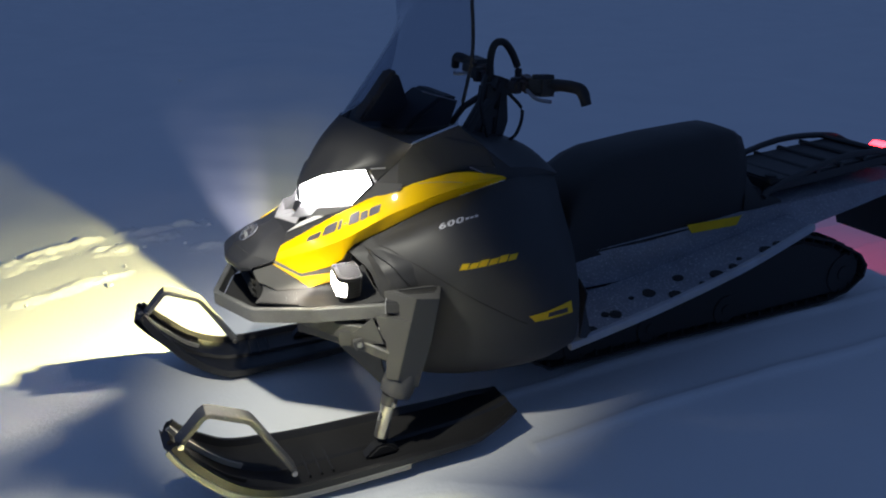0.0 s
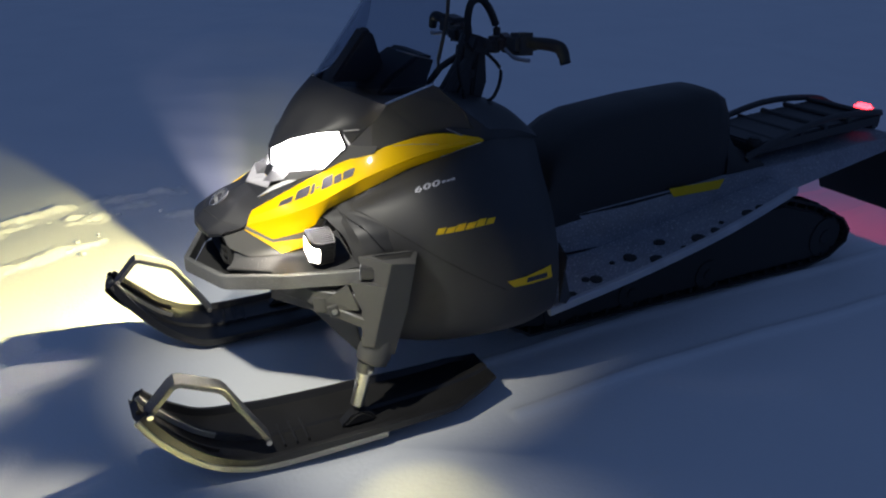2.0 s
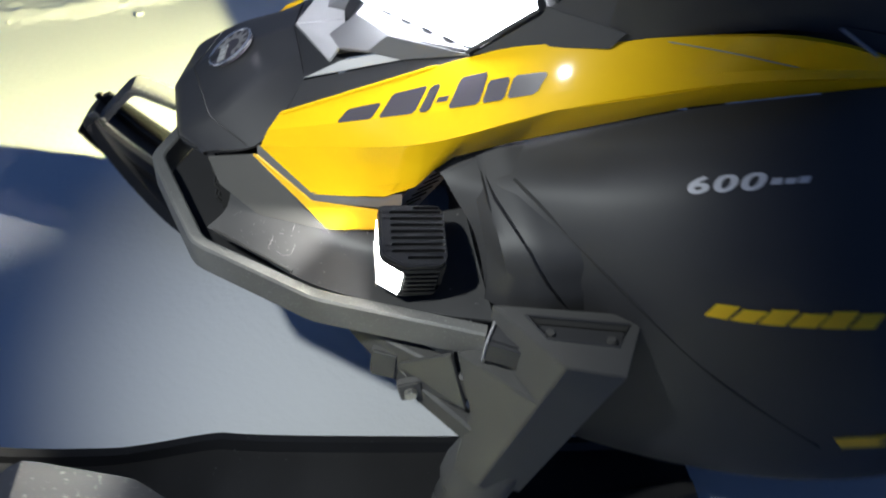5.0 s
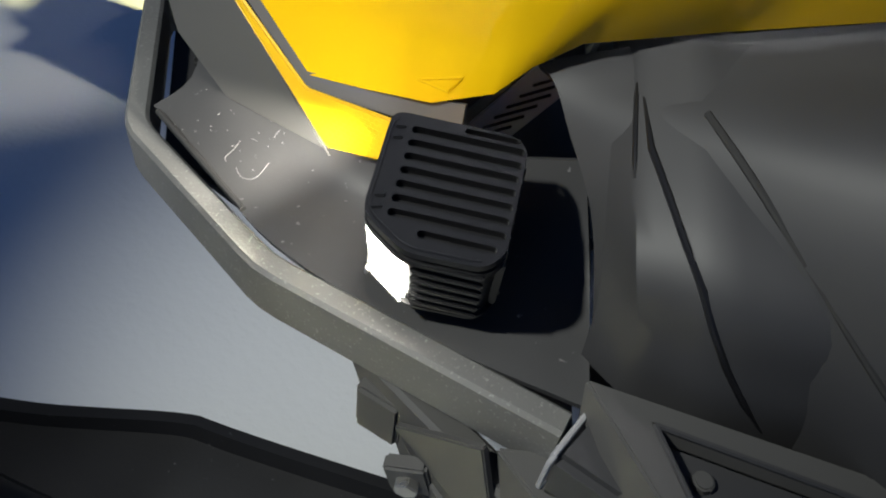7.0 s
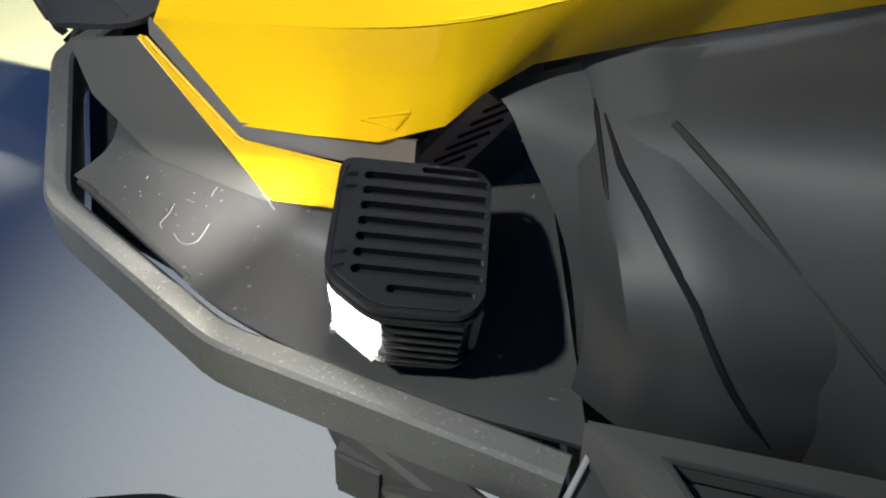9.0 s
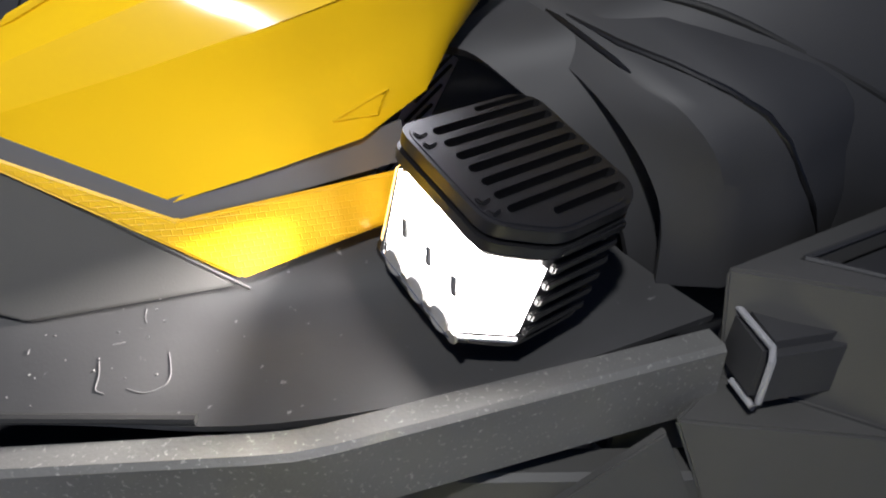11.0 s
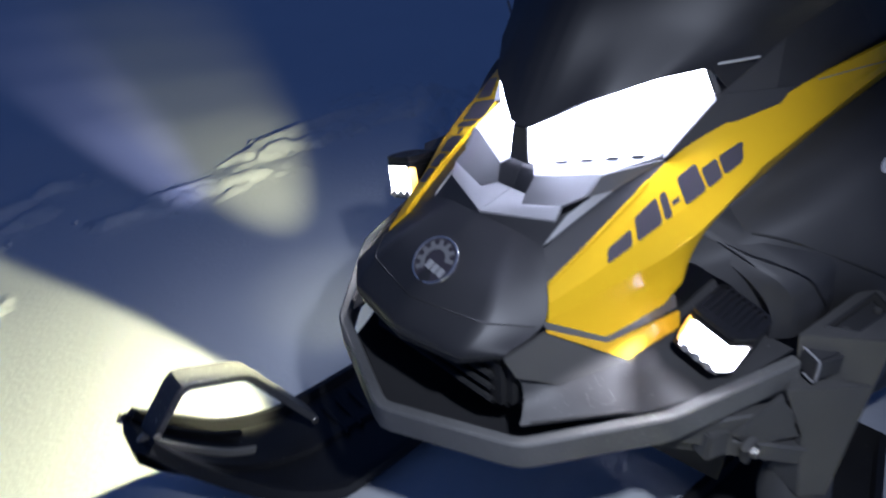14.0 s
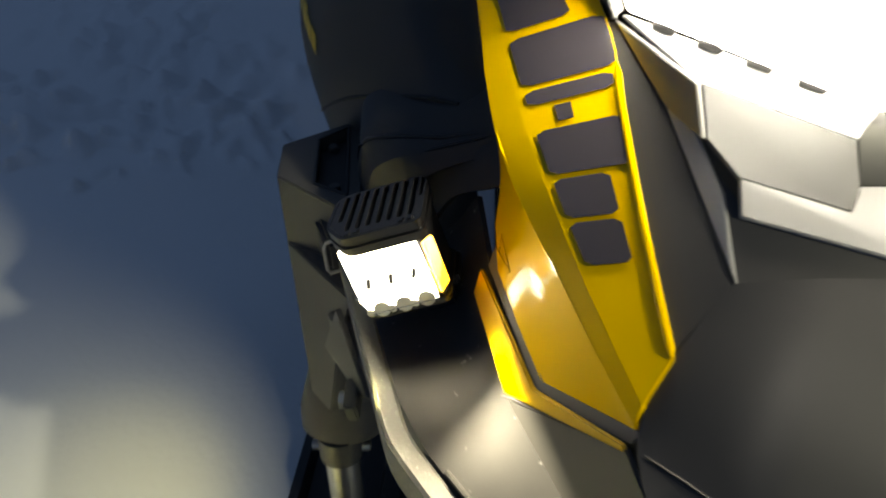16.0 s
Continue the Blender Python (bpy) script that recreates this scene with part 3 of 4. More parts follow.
    scoop = Surface([[(-0.038, 0.158, 0.622), (-0.100, 0.183, 0.6385), (-0.160, 0.207, 0.657), (-0.200, 0.223, 0.672), (-0.225, 0.232, 0.683), (-0.252, 0.238, 0.694), (-0.280, 0.243, 0.707), (-0.362, 0.252, 0.744), (-0.54, 0.290, 0.808), (-0.73, 0.312, 0.834)],
                     [(-0.037, 0.1572, 0.620), (-0.098, 0.190, 0.614), (-0.152, 0.208, 0.627), (-0.195, 0.224, 0.639), (-0.224, 0.231, 0.653), (-0.245, 0.233, 0.667), (-0.271, 0.234, 0.683), (-0.347, 0.238, 0.712), (-0.525, 0.279, 0.786), (-0.73, 0.312, 0.832)],
                     [(-0.036, 0.1565, 0.617), (-0.097, 0.204, 0.583), (-0.140, 0.219, 0.593), (-0.184, 0.233, 0.604), (-0.220, 0.235, 0.621), (-0.238, 0.230, 0.640), (-0.262, 0.225, 0.658), (-0.33, 0.223, 0.680), (-0.51, 0.266, 0.763), (-0.73, 0.312, 0.830)]], s, True, True)
    part("lower_panel", scoop.sheet(72, 14, 0.004), YELLOW, panel)
    part("trim_strip", shell(flip([(-0.031, 0.163, 0.613), (-0.098, 0.210, 0.577), (-0.204, 0.246, 0.5885), (-0.200, 0.2520, 0.566), (-0.117, 0.2285, 0.547), (-0.026, 0.165, 0.613)], s), [(0, 1, 4, 5), (1, 2, 3, 4)], 0.004), HONEYCOMB, panel, "yellow reflector trim with fine cells")
    part("groove_strip", shell(flip([(-0.033, 0.1545, 0.621), (-0.097, 0.2035, 0.585), (-0.205, 0.2350, 0.609), (-0.205, 0.240, 0.590), (-0.099, 0.208, 0.573), (-0.033, 0.159, 0.611)], s), [(0, 1, 4, 5), (1, 2, 3, 4)], 0.003, 0), FACET, panel)
    mark = [scoop.find((x, y * s, z)) for x, y, z in ((-0.174, 0.224, 0.612), (-0.201, 0.229, 0.624), (-0.194, 0.230, 0.613))]
    part("mark", tube([scoop.at(*mark[k], -0.0004 * s) for k in (0, 1, 2, 0)], 0.0008, 6), YELLOW, panel)
    part("backing", shell(flip([(-0.03, 0.150, 0.615), (-0.115, 0.212, 0.548), (-0.19, 0.233, 0.582), (-0.250, 0.212, 0.655), (-0.145, 0.180, 0.634)], s), [(0, 1, 4), (1, 2, 3, 4)], 0.004, 0), BLACK, panel)
    part("panel_edge", tube([band.at(u, 0.0) for u in np.linspace(0.0, 0.42, 24)], [0.001] + [0.0026] * 22 + [0.001], 8), YELLOW, panel)
    DECALS(band, panel, s)
    (ua, va), (ub, vb) = [band.find((x, y * s, z)) for x, y, z in ((-0.476, 0.240, 0.826), (-0.585, 0.297, 0.840))]
    part("panel_seam", tube([band.at(ua + (ub - ua) * f, va + (vb - va) * f, -0.0004 * s) for f in np.linspace(0, 1, 14)], 0.0007, 6), SILVER, panel)
    part("cheek", shell(flip([(-0.030, 0.162, 0.611), (0.030, 0.143, 0.592), (0.018, 0.155, 0.558), (-0.029, 0.186, 0.534), (-0.117, 0.2275, 0.543)], s), [(0, 1, 2, 3), (0, 3, 4)], 0.004), GREY, sled, "dark grey plastic cheek under the yellow trim")
    shelf = Surface([[(0.036, 0.176, 0.503), (-0.03, 0.232, 0.508), (-0.10, 0.289, 0.512), (-0.20, 0.332, 0.514), (-0.31, 0.362, 0.522)],
                     [(0.010, 0.160, 0.524), (-0.04, 0.200, 0.525), (-0.11, 0.236, 0.526), (-0.20, 0.262, 0.530), (-0.30, 0.285, 0.54)],
                     [(0.002, 0.140, 0.560), (-0.04, 0.170, 0.540), (-0.12, 0.214, 0.545), (-0.20, 0.235, 0.57), (-0.28, 0.25, 0.60)]], s)
    part("shelf", shelf.sheet(24, 8, 0.005), SHELF, sled, "scratched black plastic apron behind the bumper")
    rng = random.Random(5)
    if s > 0:
        for line in (((-0.078, 0.229), (-0.073, 0.240), (-0.068, 0.244), (-0.060, 0.243), (-0.054, 0.236)), ((-0.050, 0.215), (-0.047, 0.222), (-0.042, 0.228), (-0.044, 0.232)),
                     ((-0.081, 0.199), (-0.078, 0.203), (-0.077, 0.207)), ((-0.064, 0.212), (-0.059, 0.210)), ((-0.028, 0.190), (-0.026, 0.192))):
            pts = [shelf.at(*shelf.find((x, y, 0.520)), 0.0003 * s) for x, y in line]
            part("scratch", tube(pts, 0.00032, 5, smooth=4), SCRATCH, sled)
        for k in range(26):
            u, v = shelf.find((rng.uniform(-0.09, 0.02), rng.gauss(0.205, 0.022), 0.520))
            part("snow_speck", block((rng.uniform(0.0004, 0.0010), rng.uniform(0.0004, 0.0013), 0.0006), shelf.at(u, v, 0.0003 * s), (rng.uniform(0, 40), 0, rng.uniform(0, 90)), 0), SCRATCH, sled)
    part("trim_bead", tube(flip([(-0.044, 0.1715, 0.600), (-0.120, 0.2295, 0.541)], s), 0.0008, 6), GREY, sled)
    part("shelf_slot", tube([(0.026, 0.187 * s, 0.5075), (-0.073, 0.268 * s, 0.5135)], 0.0025, 8), RUBBER, sled)

# dark inside of the nose
part("nose_duct", block((0.16, 0.28, 0.09), (-0.06, 0, 0.53), (0, 0, 0), 0.01), RUBBER, sled)
for k in range(3):
    part("duct_slat", block((0.008, 0.24, 0.02), (0.024, 0, 0.50 + 0.022 * k), (0, 35, 0), 0.003), RUBBER, sled)
part("belly_pan", shell([(0.108, 0, 0.452), (0.036, 0.172, 0.458), (-0.28, 0.325, 0.44), (-0.34, 0.29, 0.17), (-0.34, -0.29, 0.17), (-0.28, -0.325, 0.44), (0.036, -0.172, 0.458), (-0.2, 0, 0.30)],
                        [(0, 1, 7), (1, 2, 7), (2, 3, 7), (3, 4, 7), (4, 5, 7), (5, 6, 7), (6, 0, 7)], 0.006), BLACK, sled)


def rounded(pts, r):
    P = [Vector(p) for p in pts]
    out = [P[0]]
    for a, b, c in zip(P, P[1:], P[2:]):
        d1, d2 = (a - b).normalized(), (c - b).normalized()
        p, q = b + d1 * r, b + d2 * r
        out += [p, (p + 2 * b + q) / 4, q]
    return out + [P[-1]]


half = [(-0.300, 0.372, 0.497), (-0.101, 0.306, 0.4925), (0.048, 0.187, 0.470), (0.124, 0.0, 0.464)]
hoop = half + [(x, -y, z) for x, y, z in half[-2::-1]]
part("bumper", tube(rounded(hoop, 0.014), 0, flat=(0.018, 0.044)), BUMPER, sled, "scuffed grey steel front bumper hoop")

# work lights
def stadium(x0, x1, y, r, n=5):
    """A slot from x0 back to x1 with round ends."""
    out = []
    for cx, a0 in ((x0 - r, -90), (x1 + r, 90)):
        out += [(cx + r * math.cos(radians(a0 + 180 * k / n)), y + r * math.sin(radians(a0 + 180 * k / n))) for k in range(n + 1)]
    return out


def pierced(outline, slots, top, depth, edge=0.0008):
    """A plate with openings through it."""
    bm = bmesh.new()
    for loop in [outline] + slots:
        vs = [bm.verts.new((x, y, top)) for x, y in loop]
        for a, b in zip(vs, vs[1:] + vs[:1]):
            bm.edges.new((a, b))
    bmesh.ops.triangle_fill(bm, use_beauty=True, use_dissolve=False, edges=bm.edges[:])
    bmesh.ops.recalc_face_normals(bm, faces=bm.faces)
    low = bmesh.ops.extrude_face_region(bm, geom=bm.faces[:])
    bmesh.ops.translate(bm, vec=(0, 0, -depth), verts=[v for v in low["geom"] if isinstance(v, bmesh.types.BMVert)])
    bmesh.ops.recalc_face_normals(bm, faces=bm.faces)
    rims = [e for e in bm.edges if len(e.link_faces) == 2 and e.calc_face_angle(0) > 1 and e.verts[0].co.z > top - 1e-6 and e.verts[1].co.z > top - 1e-6]
    bmesh.ops.bevel(bm, geom=rims, offset=edge, segments=2, affect="EDGES", clamp_overlap=True)
    return bm


def corner_round(plan, r, n=4):
    """A closed outline with its corners rounded."""
    out = []
    m = len(plan)
    for i in range(m):
        b, a, c = Vector(plan[i]), Vector(plan[i - 1]), Vector(plan[(i + 1) % m])
        k = min(r, (a - b).length * 0.45, (c - b).length * 0.45)
        p, q = b + (a - b).normalized() * k, b + (c - b).normalized() * k
        out += [tuple((1 - f) ** 2 * p + 2 * f * (1 - f) * b + f * f * q) for f in [j / n for j in range(n + 1)]]
    return out


POD_PLAN = [(0.042, -0.039), (0.042, 0.024), (0.017, 0.041), (-0.024, 0.040), (-0.033, 0.031), (-0.033, -0.032), (-0.024, -0.039)]


def work_light(s):
    M = (pose(-0.213, 0.305, 0.583, -17, 0, 0) if s > 0 else pose(-0.226, -0.314, 0.592, 17, -9, 0))

    def put(bm):
        for v in bm.verts:
            v.co.y *= s
        bm.transform(M)
        return bm

    def slab(z0, z1, grow, edge):
        bm = bmesh.new()
        ring = corner_round([(x * grow, y * grow) for x, y in POD_PLAN], 0.008)
        a, b = [[bm.verts.new((x, y, z)) for x, y in ring] for z in (z0, z1)]
        bm.faces.new(a)
        bm.faces.new(b)
        for i in range(len(a)):
            bm.faces.new((a[i], a[(i + 1) % len(a)], b[(i + 1) % len(a)], b[i]))
        bmesh.ops.recalc_face_normals(bm, faces=bm.faces)
        return soften(bm, edge, 40)

    pod = part("work_light", put(slab(-0.030, 0.021, 0.93, 0.002)), POD, sled, "black finned led work light, lit")
    part("cover_base", put(slab(0.020, 0.0315, 1.0, 0.003)), POD, pod)
    slots = [stadium(0.029, -0.031, -0.029 + 0.0083 * k, 0.0023) for k in range(7)]
    slots += [stadium(0.012, -0.028, 0.0292, 0.0021), stadium(0.002, -0.028, -0.0350, 0.0016)]
    part("top_cover", put(pierced(corner_round([(x * 0.985, y * 0.985) for x, y in POD_PLAN], 0.008), slots, 0.0372, 0.0062, 0.0013)), POD, pod, "glossy black cover with long cooling slots")
    line = corner_round([(x * 0.93, y * 0.92) for x, y in POD_PLAN], 0.008)
    part("cover_bead", put(tube([(x, y, 0.0371) for x, y in line[2:18]], 0.0007, 6)), POD, pod)
    for dx, dy in ((0.035, -0.030), (0.035, 0.012)):
        for k in range(2):
            part("clip", put(block((0.0055, 0.0042, 0.0022), (dx, dy + 0.0068 * k, 0.0375), (0, 0, 12), 0.0007)), POD, pod)
    part("bottom_cover", put(slab(-0.038, -0.029, 1.0, 0.003)), POD, pod)
    for k in range(6):
        part("fin", put(block((0.038, 0.0034, 0.0050), (-0.006, 0.0392, -0.028 + 0.0105 * k), (0, 0, 0), 0.001)), POD, pod)
    for k in range(8):
        part("fin", put(block((0.005, 0.0036, 0.052), (-0.0315, -0.030 + 0.0083 * k, -0.004), (0, 0, 0), 0.001)), POD, pod)
    lens = part("lens", put(shell([(0.0405, -0.030, -0.030), (0.0405, 0.0235, -0.030), (0.0405, 0.0235, 0.020), (0.0405, -0.030, 0.020)], [(0, 1, 2, 3)], 0.003)), POD_ON, pod, "lit white led lens")
    part("side_lens", put(shell([(0.040, 0.0245, -0.030), (0.017, 0.0402, -0.028), (0.017, 0.0402, 0.017), (0.040, 0.0245, 0.020)], [(0, 1, 2, 3)], 0.003)), POD_ON, pod)
    part("amber_lens", put(shell([(0.0405, -0.031, -0.028), (0.028, -0.0375, -0.026), (0.028, -0.0375, 0.017), (0.0405, -0.031, 0.019)], [(0, 1, 2, 3)], 0.003)), AMBER_ON, pod, "glowing amber end lens")
    part("lens_bezel", put(tube([(0.041, -0.0305, 0.021), (0.0415, -0.0305, -0.0305), (0.0415, 0.0245, -0.0315), (0.018, 0.041, -0.029)], 0.0013, 6)), CHROME, lens)
    for k in range(3):
        y = -0.0205 + 0.0180 * k
        part("reflector_cup", put(drum(0.0068, 0.0016, (0.0417, y, -0.0285), "x", 20, 0.0005)), BADGE, lens, "scalloped bright reflector cup")
        part("led_chip", put(block((0.0012, 0.0036, 0.0095), (0.0420, y + 0.002, -0.004), (18, 0, 0), 0.0003)), FACET, lens)
        part("side_cup", put(drum(0.0034, 0.0016, (0.0417, y + 0.0098, -0.0300), "x", 14, 0.0004)), STEEL, lens)
    part("bracket", put(block((0.04, 0.06, 0.012), (-0.016, -0.01, -0.043), (0, 0, 0), 0.003)), POD, pod)
    part("bracket_stem", put(block((0.03, 0.03, 0.05), (-0.02, -0.015, -0.065), (0, 0, 0), 0.003)), POD, pod)


for s in (1, -1):
    work_light(s)

# body sides
for s in (1, -1):
    side = Surface([
        [(-0.240, 0.214, 0.634), (-0.345, 0.214, 0.678), (-0.52, 0.264, 0.760), (-0.72, 0.307, 0.824), (-0.86, 0.245, 0.812), (-0.99, 0.175, 0.785)],
        [(-0.252, 0.228, 0.632), (-0.37, 0.250, 0.684), (-0.52, 0.318, 0.755), (-0.71, 0.335, 0.795), (-0.86, 0.270, 0.780), (-1.00, 0.190, 0.752)],
        [(-0.265, 0.248, 0.618), (-0.40, 0.328, 0.682), (-0.53, 0.381, 0.726), (-0.70, 0.385, 0.735), (-0.85, 0.345, 0.720), (-0.985, 0.250, 0.695)],
        [(-0.290, 0.285, 0.585), (-0.41, 0.370, 0.605), (-0.53, 0.444, 0.613), (-0.69, 0.486, 0.630), (-0.84, 0.456, 0.605), (-0.945, 0.395, 0.580)],
        [(-0.312, 0.310, 0.500), (-0.42, 0.352, 0.480), (-0.55, 0.436, 0.460), (-0.72, 0.494, 0.445), (-0.83, 0.494, 0.440), (-0.915, 0.485, 0.440)],
        [(-0.345, 0.290, 0.310), (-0.44, 0.335, 0.255), (-0.57, 0.385, 0.235), (-0.72, 0.430, 0.240), (-0.83, 0.455, 0.262), (-0.905, 0.468, 0.295)],
        [(-0.370, 0.200, 0.225), (-0.45, 0.230, 0.185), (-0.57, 0.250, 0.170), (-0.72, 0.260, 0.175), (-0.83, 0.270, 0.195), (-0.900, 0.280, 0.225)]], s if s > 0 else -0.97)
    panel = part("body_side", side.sheet(48, 40, 0.006), BLACK, sled, "matt black plastic side panel with decals")
    out = 0.0011 * -s
    # engine size figures
    font = bpy.data.curves.new("figures", "FONT")
    font.body, font.size, font.extrude, font.shear, font.offset = "600", 0.040, 0.0006, 0.3, 0.0012
    font.space_character = 1.15
    tmp = bpy.data.objects.new("figures", font)
    me = bpy.data.meshes.new_from_object(tmp)
    bpy.data.objects.remove(tmp)
    fig = bmesh.new()
    fig.from_mesh(me)
    (ua, va), (ub, vb) = [side.find((x, y * s, z)) for x, y, z in ((-0.478, 0.366, 0.722), (-0.558, 0.380, 0.741))]
    drop = 0.01 / (side.at(ua, va + 0.01) - side.at(ua, va)).length
    wide = max(v.co.x for v in fig.verts)
    for v in fig.verts:
        f = v.co.x / wide if s > 0 else 1 - v.co.x / wide
        v.co = side.at(ua + (ub - ua) * f, va + (vb - va) * f - v.co.y * 0.66 * drop, (0.0011 + 0.4 * v.co.z) * -s)
    part("engine_figure", fig, WHITE_INK, panel, "silver figures 600")

    def strip(start, end, tall, n, gap, lean, material):
        (u0, v0), (u1, v1) = side.find(start), side.find(end)
        for k in range(n):
            a, b = k / n, (k + 1 - gap) / n
            P = [(u0 + (u1 - u0) * f, v0 + (v1 - v0) * f) for f in (a, b)]
            h = tall * (0.85 if k % 2 else 1.0)
            part("decal", side.decal([P[0], P[1], (P[1][0] + lean, P[1][1] - h), (P[0][0] + lean, P[0][1] - h)], out * 1.3), material, panel)

    strip((-0.560, 0.378 * s, 0.745), (-0.604, 0.381 * s, 0.752), 0.014, 3, 0.2, 0.004, WHITE_INK)
    strip((-0.510, 0.442 * s, 0.613), (-0.678, 0.486 * s, 0.640), 0.022, 6, 0.12, 0.014, YELLOW_INK)
    c = [side.find(p) for p in ((-0.721, 0.498 * s, 0.446), (-0.745, 0.498 * s, 0.420), (-0.885, 0.492 * s, 0.424), (-0.882, 0.492 * s, 0.466))]
    patch = part("decal", side.decal(c, out * 2.6), YELLOW_INK, panel, "yellow decal patch")
    c = [side.find(p) for p in ((-0.79, 0.496 * s, 0.429), (-0.865, 0.492 * s, 0.431), (-0.865, 0.492 * s, 0.447), (-0.79, 0.496 * s, 0.445))]
    part("decal_bar", side.decal(c, out * 3.2), INK, patch)
    # front post with its ribs, and the dark groove line of the side
    post = Surface([[(-0.283, 0.200, 0.650), (-0.290, 0.282, 0.618), (-0.299, 0.323, 0.575), (-0.302, 0.330, 0.525)],
                    [(-0.292, 0.212, 0.660), (-0.306, 0.325, 0.618), (-0.320, 0.348, 0.575), (-0.328, 0.352, 0.525)],
                    [(-0.318, 0.222, 0.672), (-0.340, 0.338, 0.630), (-0.356, 0.362, 0.58), (-0.366, 0.364, 0.525)],
                    [(-0.352, 0.224, 0.678), (-0.395, 0.346, 0.634), (-0.420, 0.364, 0.58), (-0.434, 0.360, 0.525)]], s, False)
    pillar = part("front_post", post.sheet(18, 12, 0.006), BLACK, sled)
    part("rib_groove", tube([post.at(u, v, 0.0) for u, v in ((0.12, 0.36), (0.19, 0.40), (0.25, 0.48), (0.32, 0.55), (0.40, 0.61), (0.50, 0.65), (0.64, 0.70), (0.76, 0.76), (0.88, 0.83))], [0.0006] + [0.0020] * 7 + [0.0006], 8), POD, pillar)
    part("rib_groove", tube([post.at(f, 0.30, 0.0) for f in np.linspace(0.10, 0.24, 7)], [0.0006] + [0.0016] * 5 + [0.0006], 8), POD, pillar)
    ends = [side.find((x, y * s, z)) for x, y, z in ((-0.318, 0.272, 0.674), (-0.350, 0.315, 0.655), (-0.43, 0.40, 0.60), (-0.56, 0.46, 0.51), (-0.72, 0.497, 0.415))]
    # thin black tube stands in for the dark groove behind the post
    part("rib_groove", tube([curve_at([side.at(u, v) for u, v in ends], f) for f in np.linspace(0, 1, 28)], 0.0020, 8), RUBBER, panel)
    # pale plate, its colour lightened for lamp light that doesn't reach it
    grille = part("louvre_panel", shell(flip([(-0.206, 0.203, 0.570), (-0.246, 0.203, 0.632), (-0.268, 0.201, 0.618), (-0.228, 0.201, 0.556)], s), [(0, 1, 2, 3)], 0.003, 0.0005), WHITE_INK, sled, "pale grey louvred side grille, lightened to stand in for lamp light")
    for k in range(6):
        f = 0.08 + 0.16 * k
        part("louvre", block((0.030, 0.0030, 0.0012), (-0.218 - 0.040 * f, 0.2052 * s, 0.565 + 0.062 * f), (0, 33, 0), 0.0006), RUBBER, grille)

    # front leg: a moulded box with a recess in its top and a bell at its foot
    k = s if s > 0 else -0.965
    rim = [(-0.299, 0.368, 0.558), (-0.364, 0.462, 0.560), (-0.432, 0.472, 0.552), (-0.478, 0.388, 0.556)]
    pit = [(-0.335, 0.386, 0.5592), (-0.352, 0.421, 0.5596), (-0.434, 0.432, 0.5555), (-0.456, 0.402, 0.557)]
    verts = rim + pit + [(x, y, z - 0.014) for x, y, z in pit]
    verts += [(-0.266, 0.380, 0.488), (-0.289, 0.407, 0.403), (-0.279, 0.428, 0.300), (-0.306, 0.455, 0.302), (-0.376, 0.440, 0.250), (-0.422, 0.440, 0.404), (-0.440, 0.350, 0.404), (-0.300, 0.372, 0.300), (-0.308, 0.374, 0.490), (-0.348, 0.460, 0.490)]
    leg = part("front_leg", shell(flip(verts, k), [(0, 1, 5, 4), (1, 2, 6, 5), (2, 3, 7, 6), (3, 0, 4, 7), (4, 5, 9, 8), (5, 6, 10, 9), (6, 7, 11, 10), (7, 4, 8, 11), (0, 20, 21, 1), (20, 12, 21), (12, 13, 21), (13, 14, 15, 21), (21, 15, 16), (1, 21, 16), (1, 16, 17, 2), (2, 17, 18, 3), (13, 19, 14)], 0.004, 0.003), GREY, sled, "dark grey moulded suspension leg")
    part("leg_recess", shell(flip([(x, y, z - 0.013) for x, y, z in pit], k), [(0, 1, 2, 3)], 0.003), BLACK, leg)
    part("recess_lip", tube(flip([(x, y, z + 0.0004) for x, y, z in pit + pit[:1]], k), 0.0016, 6), BLACK, leg)
    for x, y in ((-0.362, 0.404), (-0.432, 0.417)):
        part("recess_bolt", drum(0.0055, 0.007, (x, y * k, 0.547), "z", 10, 0.001), GREY, leg)
    part("leg_bell", tube(flip([(-0.375, 0.385, 0.36), (-0.345, 0.400, 0.300), (-0.322, 0.410, 0.255), (-0.312, 0.413, 0.234), (-0.310, 0.413, 0.230)], s), [0.030, 0.048, 0.052, 0.048, 0.034], 20), GREY, leg)
    part("arm", tube(flip([(-0.06, 0.13, 0.44), (-0.185, 0.318, 0.432), (-0.292, 0.388, 0.425)], s), 0, flat=(0.022, 0.05)), GREY, sled)
    part("lower_arm", tube(flip([(-0.10, 0.15, 0.385), (-0.225, 0.350, 0.396), (-0.296, 0.408, 0.366)], s if s > 0 else -0.93), 0, flat=(0.024, 0.034)), GREY, sled)
    part("arm_plate", shell(flip([(-0.205, 0.345, 0.428), (-0.262, 0.376, 0.484), (-0.287, 0.402, 0.405), (-0.228, 0.358, 0.398)], s), [(0, 1, 2, 3)], 0.006, 0.001), GREY, sled)
    part("arm", tube(flip([(-0.30, 0.14, 0.36), (-0.33, 0.33, 0.33), (-0.32, 0.40, 0.27)], s), 0.016, 10), GREY, sled)
    cap = [(-0.289, 0.403), (-0.332, 0.422), (-0.362, 0.385), (-0.312, 0.363)]
    box = bmesh.new()
    low, top = [[box.verts.new((x, y * k, z)) for x, y in cap] for z in (0.499, 0.537)]
    for q in [low, top] + [(low[i], low[(i + 1) % 4], top[(i + 1) % 4], top[i]) for i in range(4)]:
        box.faces.new(q)
